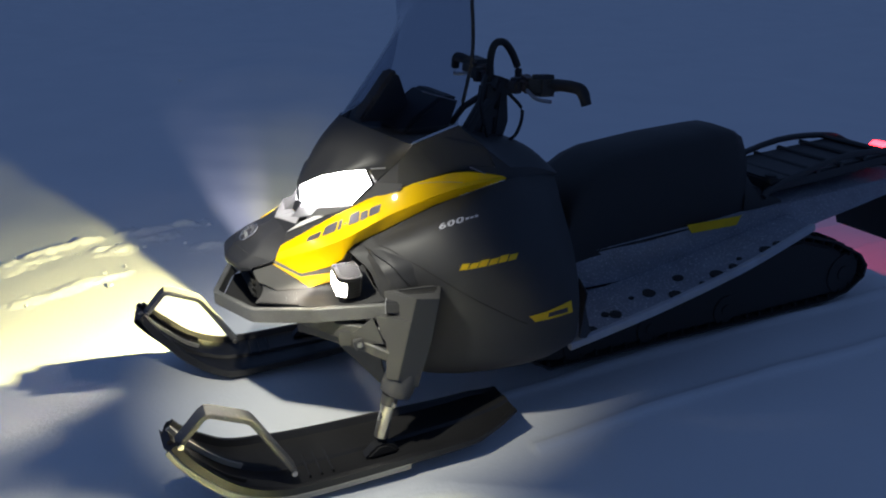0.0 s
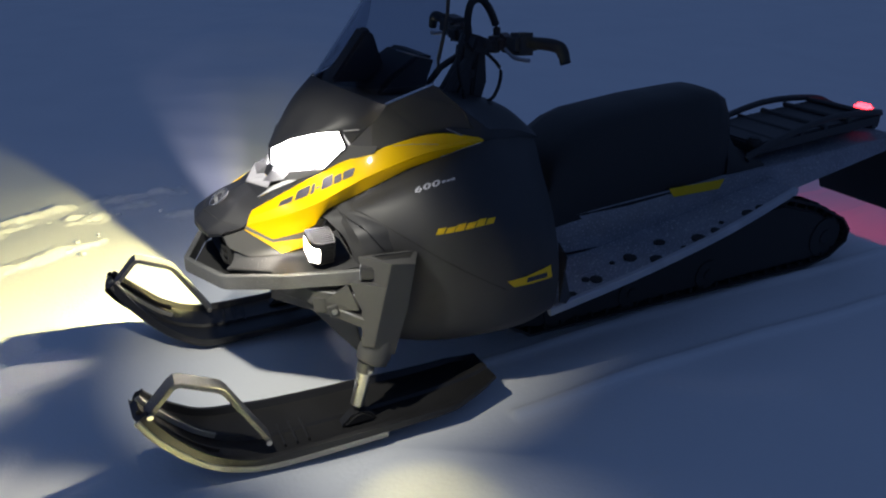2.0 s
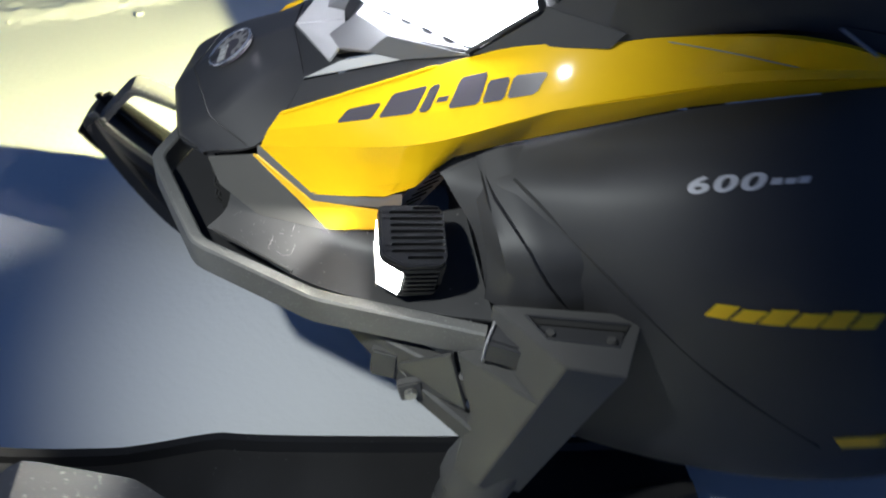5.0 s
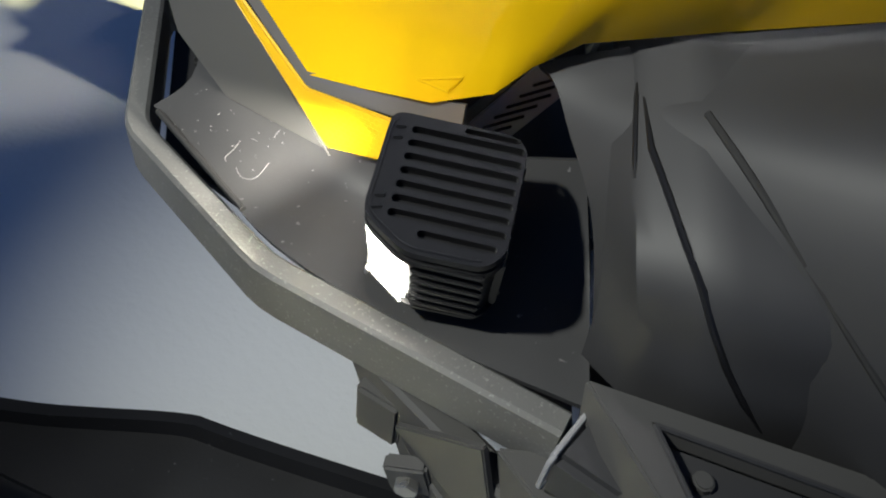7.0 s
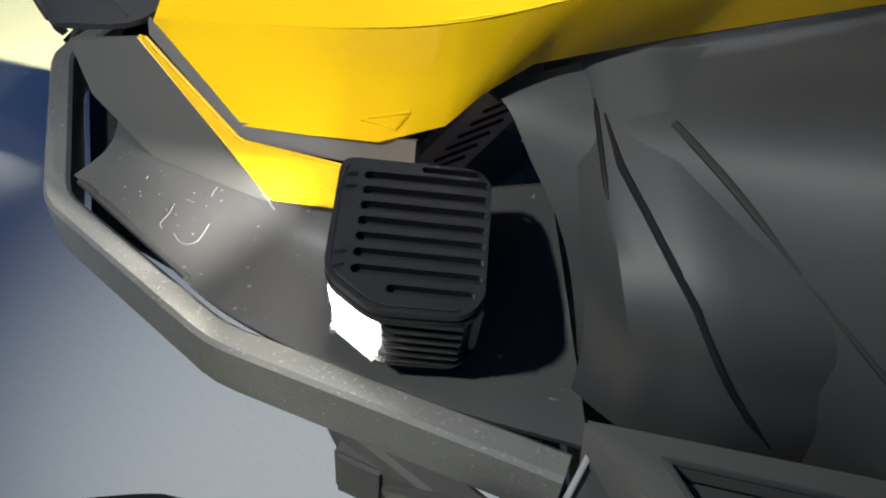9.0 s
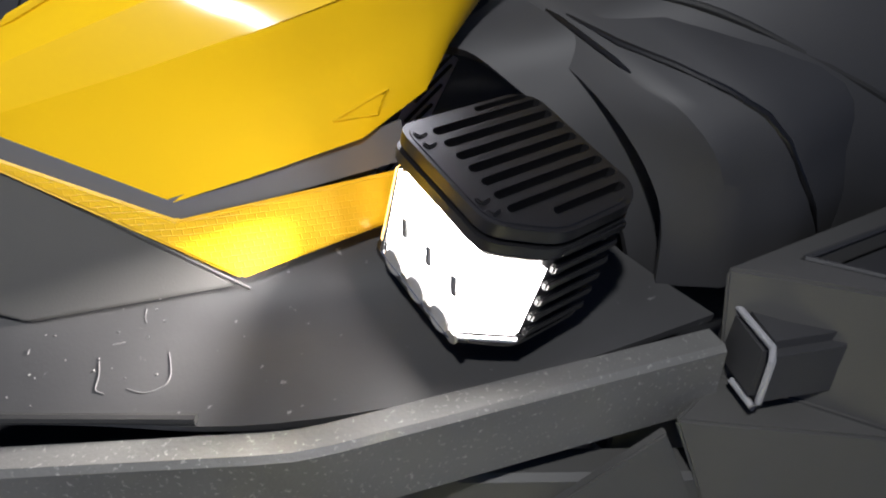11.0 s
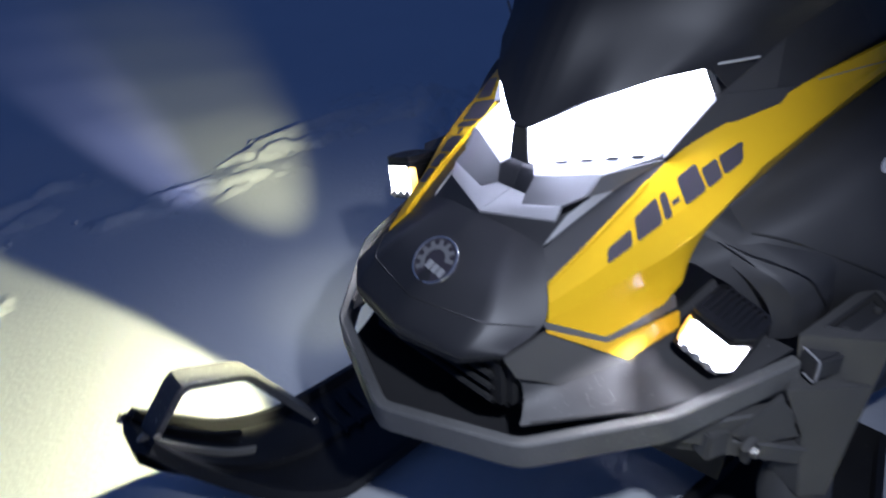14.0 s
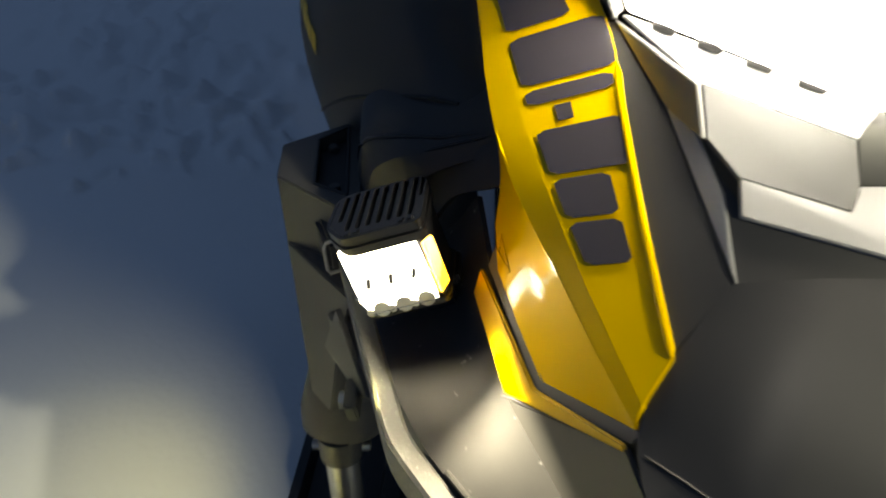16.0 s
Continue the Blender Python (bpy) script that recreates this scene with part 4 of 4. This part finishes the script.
    bmesh.ops.recalc_face_normals(box, faces=box.faces)
    end = part("bumper_end", soften(box, 0.005), BLACK, sled, "black plastic cap on the bumper's end")
    # thin pale bead along the cap's front edges
    part("pale_edge", tube(flip([(-0.310, 0.367, 0.5365), (-0.2915, 0.4025, 0.5365), (-0.2905, 0.4045, 0.531), (-0.2905, 0.4045, 0.505), (-0.2915, 0.4025, 0.4995), (-0.300, 0.385, 0.4995)], k), 0.0018, 8), SILVER, end)
    clamp = part("arm_clamp", block((0.030, 0.012, 0.034), (-0.219, 0.368 * s, 0.402), (0, 14, 0), 0.002), GREY, sled)
    part("arm_bolt", drum(0.009, 0.010, (-0.219, 0.376 * s, 0.402), "y", 6, 0.001), STEEL, clamp)
    part("arm_bracket", block((0.036, 0.03, 0.05), (-0.192, 0.325 if s > 0 else -0.300, 0.412), (0, 0, -20 * s), 0.003), GREY, sled)
    spindle = part("spindle", tube(flip([(-0.295, 0.414, 0.232), (-0.262, 0.412, 0.095)], s), 0.021, 18), STEEL, sled, "bare steel ski spindle")
    part("collar", tube(flip([(-0.297, 0.414, 0.238), (-0.290, 0.414, 0.205)], s), 0.026, 18), GREY, spindle)
    part("bolt", drum(0.007, 0.07, (-0.295, 0.414 * s, 0.215), "y", 10, 0.001), STEEL, spindle)

# skis
RUN = [(-0.735, 0.062), (-0.66, 0.040), (-0.50, 0.026), (-0.25, 0.020), (0.0, 0.022), (0.10, 0.040), (0.19, 0.085), (0.26, 0.150), (0.315, 0.215), (0.345, 0.262)]


def ski(y, turn, dip):
    prof = [Vector((x, 0, z)) for x, z in RUN]
    side = 1 if y > 0 else -1
    bm = bmesh.new()
    rings = []
    n = 44
    for i in range(n + 1):
        f = i / n
        p = curve_at(prof, f)
        w = 0.078 if f < 0.75 else 0.078 - (0.022 if y > 0 else 0.034) * ((f - 0.75) / 0.25) ** 1.5
        if p.x < -0.56:
            w -= 0.062 * (-0.56 - p.x) / 0.175
        inner = 0.190 + 0.055 * (p.x + 0.4)
        if p.x > 0.06:
            inner -= 0.160 * ((p.x - 0.06) / 0.285) ** 1.3
        if p.x < -0.65:
            inner -= 0.030 * (-0.65 - p.x) / 0.085
        t = (curve_at(prof, min(f + 0.01, 1)) - curve_at(prof, max(f - 0.01, 0))).normalized()
        nrm = Vector((-t.z, 0, t.x))
        lip = 0.030 if f > 0.3 else 0.012 + 0.018 * f / 0.3
        ring = []
        for dy, dn in ((-inner, 0.004), (-inner, lip), (-inner + 0.014, lip + 0.002), (-inner + 0.022, 0.012), (-0.078, 0.010), (-0.072, 0.020), (-0.048, 0.020), (-0.042, 0.010), (w - 0.022, 0.012), (w - 0.014, lip + 0.002), (w, lip), (w, 0.004), (w - 0.03, -0.010), (-0.048, -0.014), (-0.072, -0.014), (-inner + 0.03, -0.010)):
            q = p + nrm * dn
            ring.append(bm.verts.new((q.x, y + dy * side, q.z)))
        rings.append(ring)
    for a, b in zip(rings, rings[1:]):
        for k in range(16):
            bm.faces.new((a[k], a[(k + 1) % 16], b[(k + 1) % 16], b[k]))
    bm.faces.new(rings[0])
    bm.faces.new(rings[-1])
    body = part("ski", bm, SKI, sled, "black plastic ski resting on the snow")
    for k in (side,):
        edge = [curve_at(prof, f) for f in np.linspace(0.30, 1.0, 30)]
        part("ski_edge", tube([(p.x, y + k * (0.078 - 0.022 * max(0, (f - 0.75) / 0.25) ** 1.5 - 0.002), p.z - 0.002) for p, f in zip(edge, np.linspace(0.30, 1, 30))], 0, flat=(0.010, 0.018)), SKI_EDGE, body)
        part("inner_rail", tube([(p.x, y + side * 0.03, p.z + 0.026) for p in [curve_at(prof, f) for f in np.linspace(0.62, 0.97, 14)]], 0, flat=(0.008, 0.014)), SKI, body)
        part("inner_rail", tube([(p.x, y - side * 0.035, p.z + 0.030) for p in [curve_at(prof, f) for f in np.linspace(0.62, 0.95, 14)]], 0, flat=(0.008, 0.016)), SKI_EDGE, body)
        for bx, bz in ((0.312, 0.268), (0.022, 0.090)):
            part("bolt", drum(0.0085, 0.006, (bx, y + (0.060 if y > 0 else 0.052), bz), "y", 12, 0.0015), STEEL, body)
    loop = rounded([(0.318, y, 0.258), (0.240, y, 0.340), (0.126, y, 0.286), (0.018, y, 0.085)], 0.016)
    part("loop", tube([p + Vector((0, 0.022, 0)) for p in loop], 0, flat=(0.055, 0.015)), LOOP, body, "scuffed grey ski tip handle")
    part("ski_saddle", prism([(-0.32, 0.035), (-0.20, 0.035), (-0.23, 0.062), (-0.25, 0.075), (-0.275, 0.075), (-0.30, 0.060)], y - 0.030, y + 0.018, 0.008), SKI, body)
    pivot = Matrix.Translation((-0.28, y, 0.02))
    body.matrix_basis = pivot @ pose(0, 0, 0, 0, dip, turn) @ pivot.inverted()
    for k in range(3):
        part("ski_rung", block((0.006, 0.11, 0.010), (-0.03 - 0.035 * k, y - 0.03 * side, 0.038), (0, 25, 0), 0.001), SKI, body)


ski(0.418, -0.6, 0)
ski(-0.437, -3.8, 2.0)

# cowl, windshield and console
def brow(half, x, z):
    return half + [(x, 0, z)] + [(a, -b, c) for a, b, c in half[::-1]]


cowl = Surface([
    brow([(-0.358, 0.184, 0.838), (-0.333, 0.167, 0.869), (-0.277, 0.134, 0.861), (-0.209, 0.081, 0.838), (-0.166, 0.017, 0.799)], -0.162, 0.797),
    brow([(-0.41, 0.225, 0.900), (-0.385, 0.205, 0.908), (-0.345, 0.160, 0.912), (-0.290, 0.09, 0.916), (-0.240, 0.02, 0.920)], -0.235, 0.920),
    brow([(-0.435, 0.284, 0.962), (-0.415, 0.25, 0.966), (-0.385, 0.18, 0.975), (-0.345, 0.10, 0.988), (-0.315, 0.02, 0.999)], -0.310, 1.000)], 1, True, True)
part("cowl", cowl.sheet(40, 14, 0.005), HOOD, sled, "black cowl above the headlights")
for s in (1, -1):
    part("cowl_side", shell(flip([(-0.352, 0.180, 0.828), (-0.41, 0.227, 0.900), (-0.432, 0.286, 0.962), (-0.572, 0.290, 1.008), (-0.66, 0.302, 0.935), (-0.70, 0.293, 0.868), (-0.55, 0.290, 0.868), (-0.40, 0.232, 0.815)], s),
                            [(0, 1, 7), (1, 2, 6, 7), (2, 3, 6), (3, 4, 5, 6)], 0.005), BLACK, sled)
    part("shoulder", shell(flip([(-0.50, 0.266, 0.850), (-0.62, 0.289, 0.878), (-0.70, 0.292, 0.868), (-0.76, 0.283, 0.857), (-0.85, 0.244, 0.838), (-0.93, 0.207, 0.814), (-1.02, 0.170, 0.777), (-0.60, 0.286, 0.820), (-0.73, 0.294, 0.822), (-0.80, 0.278, 0.818), (-0.92, 0.214, 0.800), (-1.00, 0.174, 0.778), (-0.66, 0.301, 0.933)], s),
                            [(0, 1, 8, 7), (1, 2, 8), (2, 3, 9, 8), (3, 4, 9), (4, 5, 10, 9), (5, 6, 11, 10), (2, 12, 3)], 0.004, 0.001), BLACK, sled)
    part("lamp_cheek", shell(flip([(-0.281, 0.151, 0.751), (-0.350, 0.178, 0.828), (-0.42, 0.245, 0.835), (-0.41, 0.236, 0.812), (-0.354, 0.196, 0.789)], s), [(0, 1, 2, 3, 4)], 0.003, 0.0005), BLACK, sled)
    part("lamp_strip", tube(flip([(-0.340, 0.177, 0.872), (-0.372, 0.216, 0.881)], s), 0.0022, 8), SILVER, sled)
    part("edge_trim", tube(flip([(-0.425, 0.291, 0.966), (-0.572, 0.294, 1.011)], s), 0.0035, 8), CHROME, sled)
    part("seam", tube(flip([(-0.608, 0.305, 0.880), (-0.659, 0.308, 0.855)], s), 0.002, 6), SILVER, sled)
console = Surface([
    [(-0.432, 0.280, 0.956), (-0.375, 0.13, 0.952), (-0.325, 0, 0.950), (-0.375, -0.13, 0.952), (-0.432, -0.280, 0.956)],
    [(-0.50, 0.285, 0.985), (-0.50, 0.15, 0.955), (-0.50, 0, 0.945), (-0.50, -0.15, 0.955), (-0.50, -0.285, 0.985)],
    [(-0.66, 0.300, 0.930), (-0.66, 0.18, 0.945), (-0.66, 0, 0.945), (-0.66, -0.18, 0.945), (-0.66, -0.300, 0.930)],
    [(-0.76, 0.282, 0.855), (-0.76, 0.17, 0.905), (-0.76, 0, 0.920), (-0.76, -0.17, 0.905), (-0.76, -0.282, 0.855)],
    [(-0.93, 0.205, 0.812), (-0.93, 0.11, 0.862), (-0.93, 0, 0.872), (-0.93, -0.11, 0.862), (-0.93, -0.205, 0.812)],
    [(-1.02, 0.168, 0.775), (-1.02, 0.10, 0.795), (-1.02, 0, 0.800), (-1.02, -0.10, 0.795), (-1.02, -0.168, 0.775)]])
part("console", console.sheet(24, 24, 0.006), BLACK, sled, "black plastic console and tank cover")
screen = Surface([
    [(-0.614, 0.285, 1.355), (-0.622, 0.17, 1.36), (-0.606, 0, 1.362), (-0.622, -0.17, 1.36), (-0.614, -0.285, 1.355)],
    [(-0.618, 0.285, 1.20), (-0.545, 0.18, 1.19), (-0.475, 0, 1.19), (-0.545, -0.18, 1.19), (-0.618, -0.285, 1.20)],
    [(-0.572, 0.290, 1.012), (-0.420, 0.19, 0.99), (-0.318, 0, 0.992), (-0.420, -0.19, 0.99), (-0.572, -0.290, 1.012)]])
wind = part("windshield", screen.sheet(28, 20, 0.003), SCREEN, sled, "tall smoke-tinted plastic windshield")
wind.visible_shadow = False
part("windshield_edge", tube([screen.at(0.0, v) for v in np.linspace(0, 0.8, 14)] + [Vector((-0.595, 0.27, 1.04))], 0.0055, 8), RUBBER, wind)
part("windshield_stay", tube([(-0.575, 0.270, 1.075), (-0.50, 0.20, 1.095)], 0.002, 6), SILVER, wind)
part("gauge_pod", prism([(-0.62, 0.95), (-0.66, 1.055), (-0.60, 1.065), (-0.50, 1.0), (-0.46, 0.95)], -0.10, 0.13, 0.012), BLACK, sled, "black instrument pod behind the windshield")
part("windshield_brace", prism([(-0.36, 0.98), (-0.48, 1.135), (-0.50, 1.125), (-0.55, 0.97)], -0.06, 0.02, 0.01), BLACK, sled)

# steering
part("steering_post", tube([(-0.74, 0, 0.88), (-0.86, 0, 1.06)], 0.030, 12), BLACK, sled)
riser = part("steering_riser", prism([(-0.806, 1.07), (-0.784, 0.90), (-0.836, 0.885), (-0.846, 1.07)], -0.028, 0.028, 0.008), BLACK, sled, "black steering riser")
part("riser_plate", prism([(-0.862, 1.06), (-0.842, 0.885), (-0.880, 0.880), (-0.900, 0.94), (-0.892, 1.05)], -0.024, 0.024, 0.006), BLACK, riser)
part("riser_tie", block((0.06, 0.04, 0.03), (-0.853, 0, 0.97), (0, 0, 0), 0.005), BLACK, riser)
for y in (0.035, -0.035):
    part("steering_strut", tube([(-0.815, y, 1.02), (-0.765, y * 1.6, 0.985), (-0.722, y * 2, 0.925)], 0.011, 10), BLACK, sled)
part("cable", tube([(-0.88, 0.05, 1.04), (-0.93, 0.06, 0.98), (-0.90, 0.07, 0.90), (-0.84, 0.05, 0.87)], 0.006, 8, smooth=6), RUBBER, sled)
part("cable", tube([(-0.80, 0.04, 1.10), (-0.75, 0.10, 1.02), (-0.78, 0.10, 0.90)], 0.006, 8, smooth=6), RUBBER, sled)
bar = part("handlebar", tube([(-0.88, -0.12, 1.06), (-0.87, 0, 1.06), (-0.88, 0.12, 1.075), (-0.900, 0.27, 1.098), (-0.910, 0.40, 1.106)], 0.0125, 12, smooth=6), BLACK, sled, "black handlebar with controls and centre strap")
part("handlebar_arm", tube([(-0.88, -0.12, 1.06), (-0.900, -0.27, 1.098), (-0.910, -0.40, 1.106)], 0.0125, 12, smooth=6), BLACK, bar)
part("clamp", block((0.07, 0.12, 0.05), (-0.865, 0, 1.065), (0, -20, 0), 0.008), BLACK, bar)
part("strap", tube([(-0.835, 0.0, 1.075), (-0.835, 0.0, 1.15), (-0.850, 0.0, 1.195), (-0.885, 0.0, 1.200), (-0.920, 0.0, 1.16), (-0.945, 0.0, 1.10), (-0.930, 0.0, 1.065), (-0.88, 0.0, 1.055)], 0.0125, 10, smooth=6), RUBBER, bar, "rubber centre grab strap")
for s in (1, -1):
    part("grip", tube(flip([(-0.905, 0.285, 1.102), (-0.910, 0.375, 1.108), (-0.915, 0.415, 1.100), (-0.918, 0.436, 1.065)], s), [0.018] * 15 + [0.016], 12, smooth=6), RUBBER, bar)
    ctl = part("control_block", block((0.072, 0.095, 0.066), (-0.900, 0.228 * s, 1.092), (6 * s, 0, -8 * s), 0.014), BLACK, bar)
    part("switch_face", block((0.050, 0.070, 0.050), (-0.892, 0.145 * s, 1.085), (-8 * s, 0, -8 * s), 0.012), SWITCH, ctl, "brown plastic switch block")
    part("lever", tube(flip([(-0.86, 0.20, 1.075), (-0.845, 0.28, 1.062), (-0.865, 0.33, 1.060)], s), 0.006, 8, smooth=6), ALLOY, ctl)
    part("mirror_boss", block((0.05, 0.05, 0.05), (-0.86, 0.13 * s, 1.08), (0, 0, 20), 0.012), BLACK, bar)

# seat and tail
SEAT = [(-1.06, 0.60, 0.44, 0.19), (-1.10, 0.67, 0.45, 0.185), (-1.16, 0.728, 0.455, 0.18), (-1.23, 0.775, 0.46, 0.178), (-1.31, 0.803, 0.465, 0.175), (-1.55, 0.832, 0.475, 0.17), (-1.78, 0.846, 0.49, 0.165), (-1.855, 0.848, 0.50, 0.16), (-1.900, 0.832, 0.505, 0.155), (-1.918, 0.785, 0.51, 0.155), (-1.912, 0.72, 0.515, 0.16), (-1.97, 0.63, 0.52, 0.165), (-2.12, 0.550, 0.525, 0.165)]
bm = bmesh.new()
rings = []
for x, top, low, w in SEAT:
    h = top - low
    rings.append([bm.verts.new((x, y * w, low + h * k)) for y, k in ((1.12, 0), (1.1, 0.30), (1.02, 0.62), (0.95, 0.82), (0.80, 0.94), (0.5, 0.99), (0, 1), (-0.5, 0.99), (-0.80, 0.94), (-0.95, 0.82), (-1.02, 0.62), (-1.1, 0.30), (-1.12, 0))])
for a, b in zip(rings, rings[1:]):
    for k in range(12):
        bm.faces.new((a[k], a[k + 1], b[k + 1], b[k]))
for r in (rings[0], rings[-1]):
    bm.faces.new(r)
seat = part("seat", bm, VINYL, sled, "black padded seat with raised rear", 50)
for s in (1, -1):
    part("seat_decal", shell(flip([(-1.60, 0.2035, 0.515), (-1.88, 0.2035, 0.515), (-1.86, 0.2035, 0.478), (-1.63, 0.2035, 0.478)], s), [(0, 1, 2, 3)], 0.002, 0), YELLOW_INK, seat)
    part("tunnel_side", shell(flip([(-0.98, 0.20, 0.47), (-1.40, 0.20, 0.475), (-1.95, 0.20, 0.52), (-2.90, 0.20, 0.575), (-2.90, 0.20, 0.515), (-2.25, 0.20, 0.40), (-1.9, 0.20, 0.33), (-0.98, 0.20, 0.27)], s), [(0, 1, 6, 7), (1, 2, 5, 6), (2, 3, 4, 5)], 0.004), FROST, sled, "frosted aluminium tunnel side")
    board = Surface([[(-0.93, 0.20, 0.30), (-1.3, 0.20, 0.335), (-1.7, 0.20, 0.40), (-2.15, 0.20, 0.485)], [(-0.93, 0.43, 0.262), (-1.3, 0.43, 0.325), (-1.7, 0.42, 0.41), (-2.10, 0.36, 0.485)]], s, False)
    brd = part("running_board", board.sheet(30, 8, 0.004), FROST, sled, "frosted aluminium running board")
    part("board_rail", tube([board.at(u, 1.0) for u in np.linspace(0, 1, 20)], 0, flat=(0.022, 0.03)), RAIL, brd, "pale frosted edge rail")
    rng = random.Random(3)
    for k in range(14):
        part("board_hole", drum(rng.uniform(0.010, 0.030), 0.006, board.at(0.06 + 0.058 * k + rng.uniform(-0.02, 0.02), rng.uniform(0.45, 0.92), 0.001 * -s), "z", rng.choice((5, 7, 9)), 0.001, (0, 8, rng.uniform(0, 90))), RUBBER, brd)
    part("side_guard", shell(flip([(-0.95, 0.455, 0.30), (-1.02, 0.43, 0.27), (-1.0, 0.36, 0.47), (-0.98, 0.44, 0.45)], s), [(0, 1, 2, 3)], 0.004), BLACK, sled)
part("tunnel_top", shell([(-1.0, 0.20, 0.47), (-1.95, 0.20, 0.522), (-2.90, 0.20, 0.577), (-2.90, -0.20, 0.577), (-1.95, -0.20, 0.522), (-1.0, -0.20, 0.47)], [(0, 1, 4, 5), (1, 2, 3, 4)], 0.004), FROST, sled)
rack = part("rack", tube([(-2.02, 0.17, 0.565), (-2.10, 0.17, 0.605), (-2.45, 0.17, 0.685), (-2.78, 0.16, 0.680), (-2.85, 0.10, 0.650), (-2.85, -0.10, 0.650), (-2.78, -0.16, 0.680), (-2.45, -0.17, 0.685), (-2.10, -0.17, 0.605), (-2.02, -0.17, 0.565)], 0.014, 10, smooth=4), BLACK, sled, "black tubular cargo rack")
for k in range(5):
    part("rack_bar", tube([(-2.18 - 0.14 * k, 0.17, 0.622 + 0.014 * k), (-2.18 - 0.14 * k, -0.17, 0.622 + 0.014 * k)], 0.011, 8), BLACK, rack)
part("rack_deck", block((0.74, 0.33, 0.05), (-2.45, 0, 0.622), (0, 4, 0), 0.008), BLACK, rack)
part("rack_knob", drum(0.030, 0.035, (-2.08, 0.14, 0.625), "z", 16, 0.008), RUBBER, rack)
tail = part("tail_light", block((0.05, 0.08, 0.045), (-2.925, 0.0, 0.648), (0, 0, 0), 0.012), TAIL_ON, sled, "glowing red tail light")
part("tail_housing", block((0.06, 0.18, 0.07), (-2.905, 0.0, 0.605), (0, 0, 0), 0.01), BLACK, tail)
part("snow_flap", shell([(-2.90, 0.24, 0.54), (-2.90, -0.24, 0.54), (-3.05, -0.22, 0.18), (-3.05, 0.22, 0.18)], [(0, 1, 2, 3)], 0.008), RUBBER, sled, "black rubber snow flap")

# track
TR = [(-1.02, 0.02), (-2.50, 0.005), (-2.64, 0.030), (-2.735, 0.09), (-2.74, 0.15), (-2.68, 0.215), (-2.50, 0.305), (-2.30, 0.365), (-1.6, 0.33), (-1.0, 0.34), (-0.80, 0.26), (-0.82, 0.14), (-1.02, 0.02)]


def along(pts, step):
    P = [Vector((x, 0, z)) for x, z in pts]
    out, carry = [], 0.0
    for a, b in zip(P, P[1:]):
        L = (b - a).length
        d = carry
        while d < L:
            out.append((a.lerp(b, d / L), (b - a).normalized()))
            d += step
        carry = d - L
    return out


bm = bmesh.new()
rings = []
for (x, z) in TR[:-1]:
    rings.append([bm.verts.new((x, y, z)) for y in (0.20, -0.20)])
for a, b in zip(rings, rings[1:] + rings[:1]):
    bm.faces.new((a[0], a[1], b[1], b[0]))
bmesh.ops.recalc_face_normals(bm, faces=bm.faces)
bmesh.ops.solidify(bm, geom=bm.faces[:], thickness=0.010)
track = part("track", bm, RUBBER, sled, "black rubber drive track with lugs")
lug = None
for p, d in along(TR, 0.072):
    n = Vector((d.z, 0, -d.x))
    for y in (0.135, 0.0, -0.135):
        if lug is None:
            lug = part("lug", block((0.012, 0.11, 0.036), (0, 0, 0.012), (0, 0, 0), 0.003), RUBBER, track)
            o = lug
        else:
            o = new("lug", lug.data)
            o.parent = track
        o.matrix_basis = Matrix.Translation(p + Vector((0, y, 0))) @ Matrix(((d.x, 0, n.x), (0, 1, 0), (d.z, 0, n.z))).to_4x4()
for s in (1, -1):
    part("suspension_rail", tube(flip([(-0.95, 0.12, 0.10), (-1.2, 0.12, 0.045), (-2.65, 0.12, 0.04)], s), 0, flat=(0.012, 0.05)), ALLOY, sled)
    for x, z, r in ((-2.60, 0.13, 0.10), (-1.9, 0.085, 0.07), (-1.5, 0.085, 0.07), (-1.15, 0.09, 0.07)):
        wheel = part("idler_wheel", drum(r, 0.03, (x, 0.168 * s, z), "y", 24, 0.006), RUBBER, sled)
        part("hub", drum(r * 0.35, 0.036, (x, 0.168 * s, z), "y", 16, 0.003), RUBBER, wheel)
    part("suspension_arm", tube(flip([(-1.25, 0.15, 0.08), (-1.55, 0.15, 0.30)], s), 0.014, 8), ALLOY, sled)
# added dark block fills the track loop, standing in for the shade there
part("track_shade_fill", prism([(-0.95, 0.06), (-1.10, 0.03), (-2.55, 0.03), (-2.68, 0.10), (-2.64, 0.20), (-2.50, 0.27), (-2.30, 0.33), (-1.60, 0.30), (-1.0, 0.31)], -0.178, 0.178, 0.01), RUBBER, sled, "dark filler block standing for the shade inside the track")
part("shock", tube([(-1.35, 0.0, 0.10), (-1.75, 0.0, 0.30)], 0.03, 12), STEEL, sled)

part("hood_seam", tube([HOODS.at(u, 0.80 + 0.05 * math.sin(math.pi * u)) for u in np.linspace(0.06, 0.94, 30)], 0.0016, 6), RUBBER, sled)

part("belly", block((0.50, 0.46, 0.26), (-0.62, 0, 0.32), (0, 0, 0), 0.02), BLACK, sled)
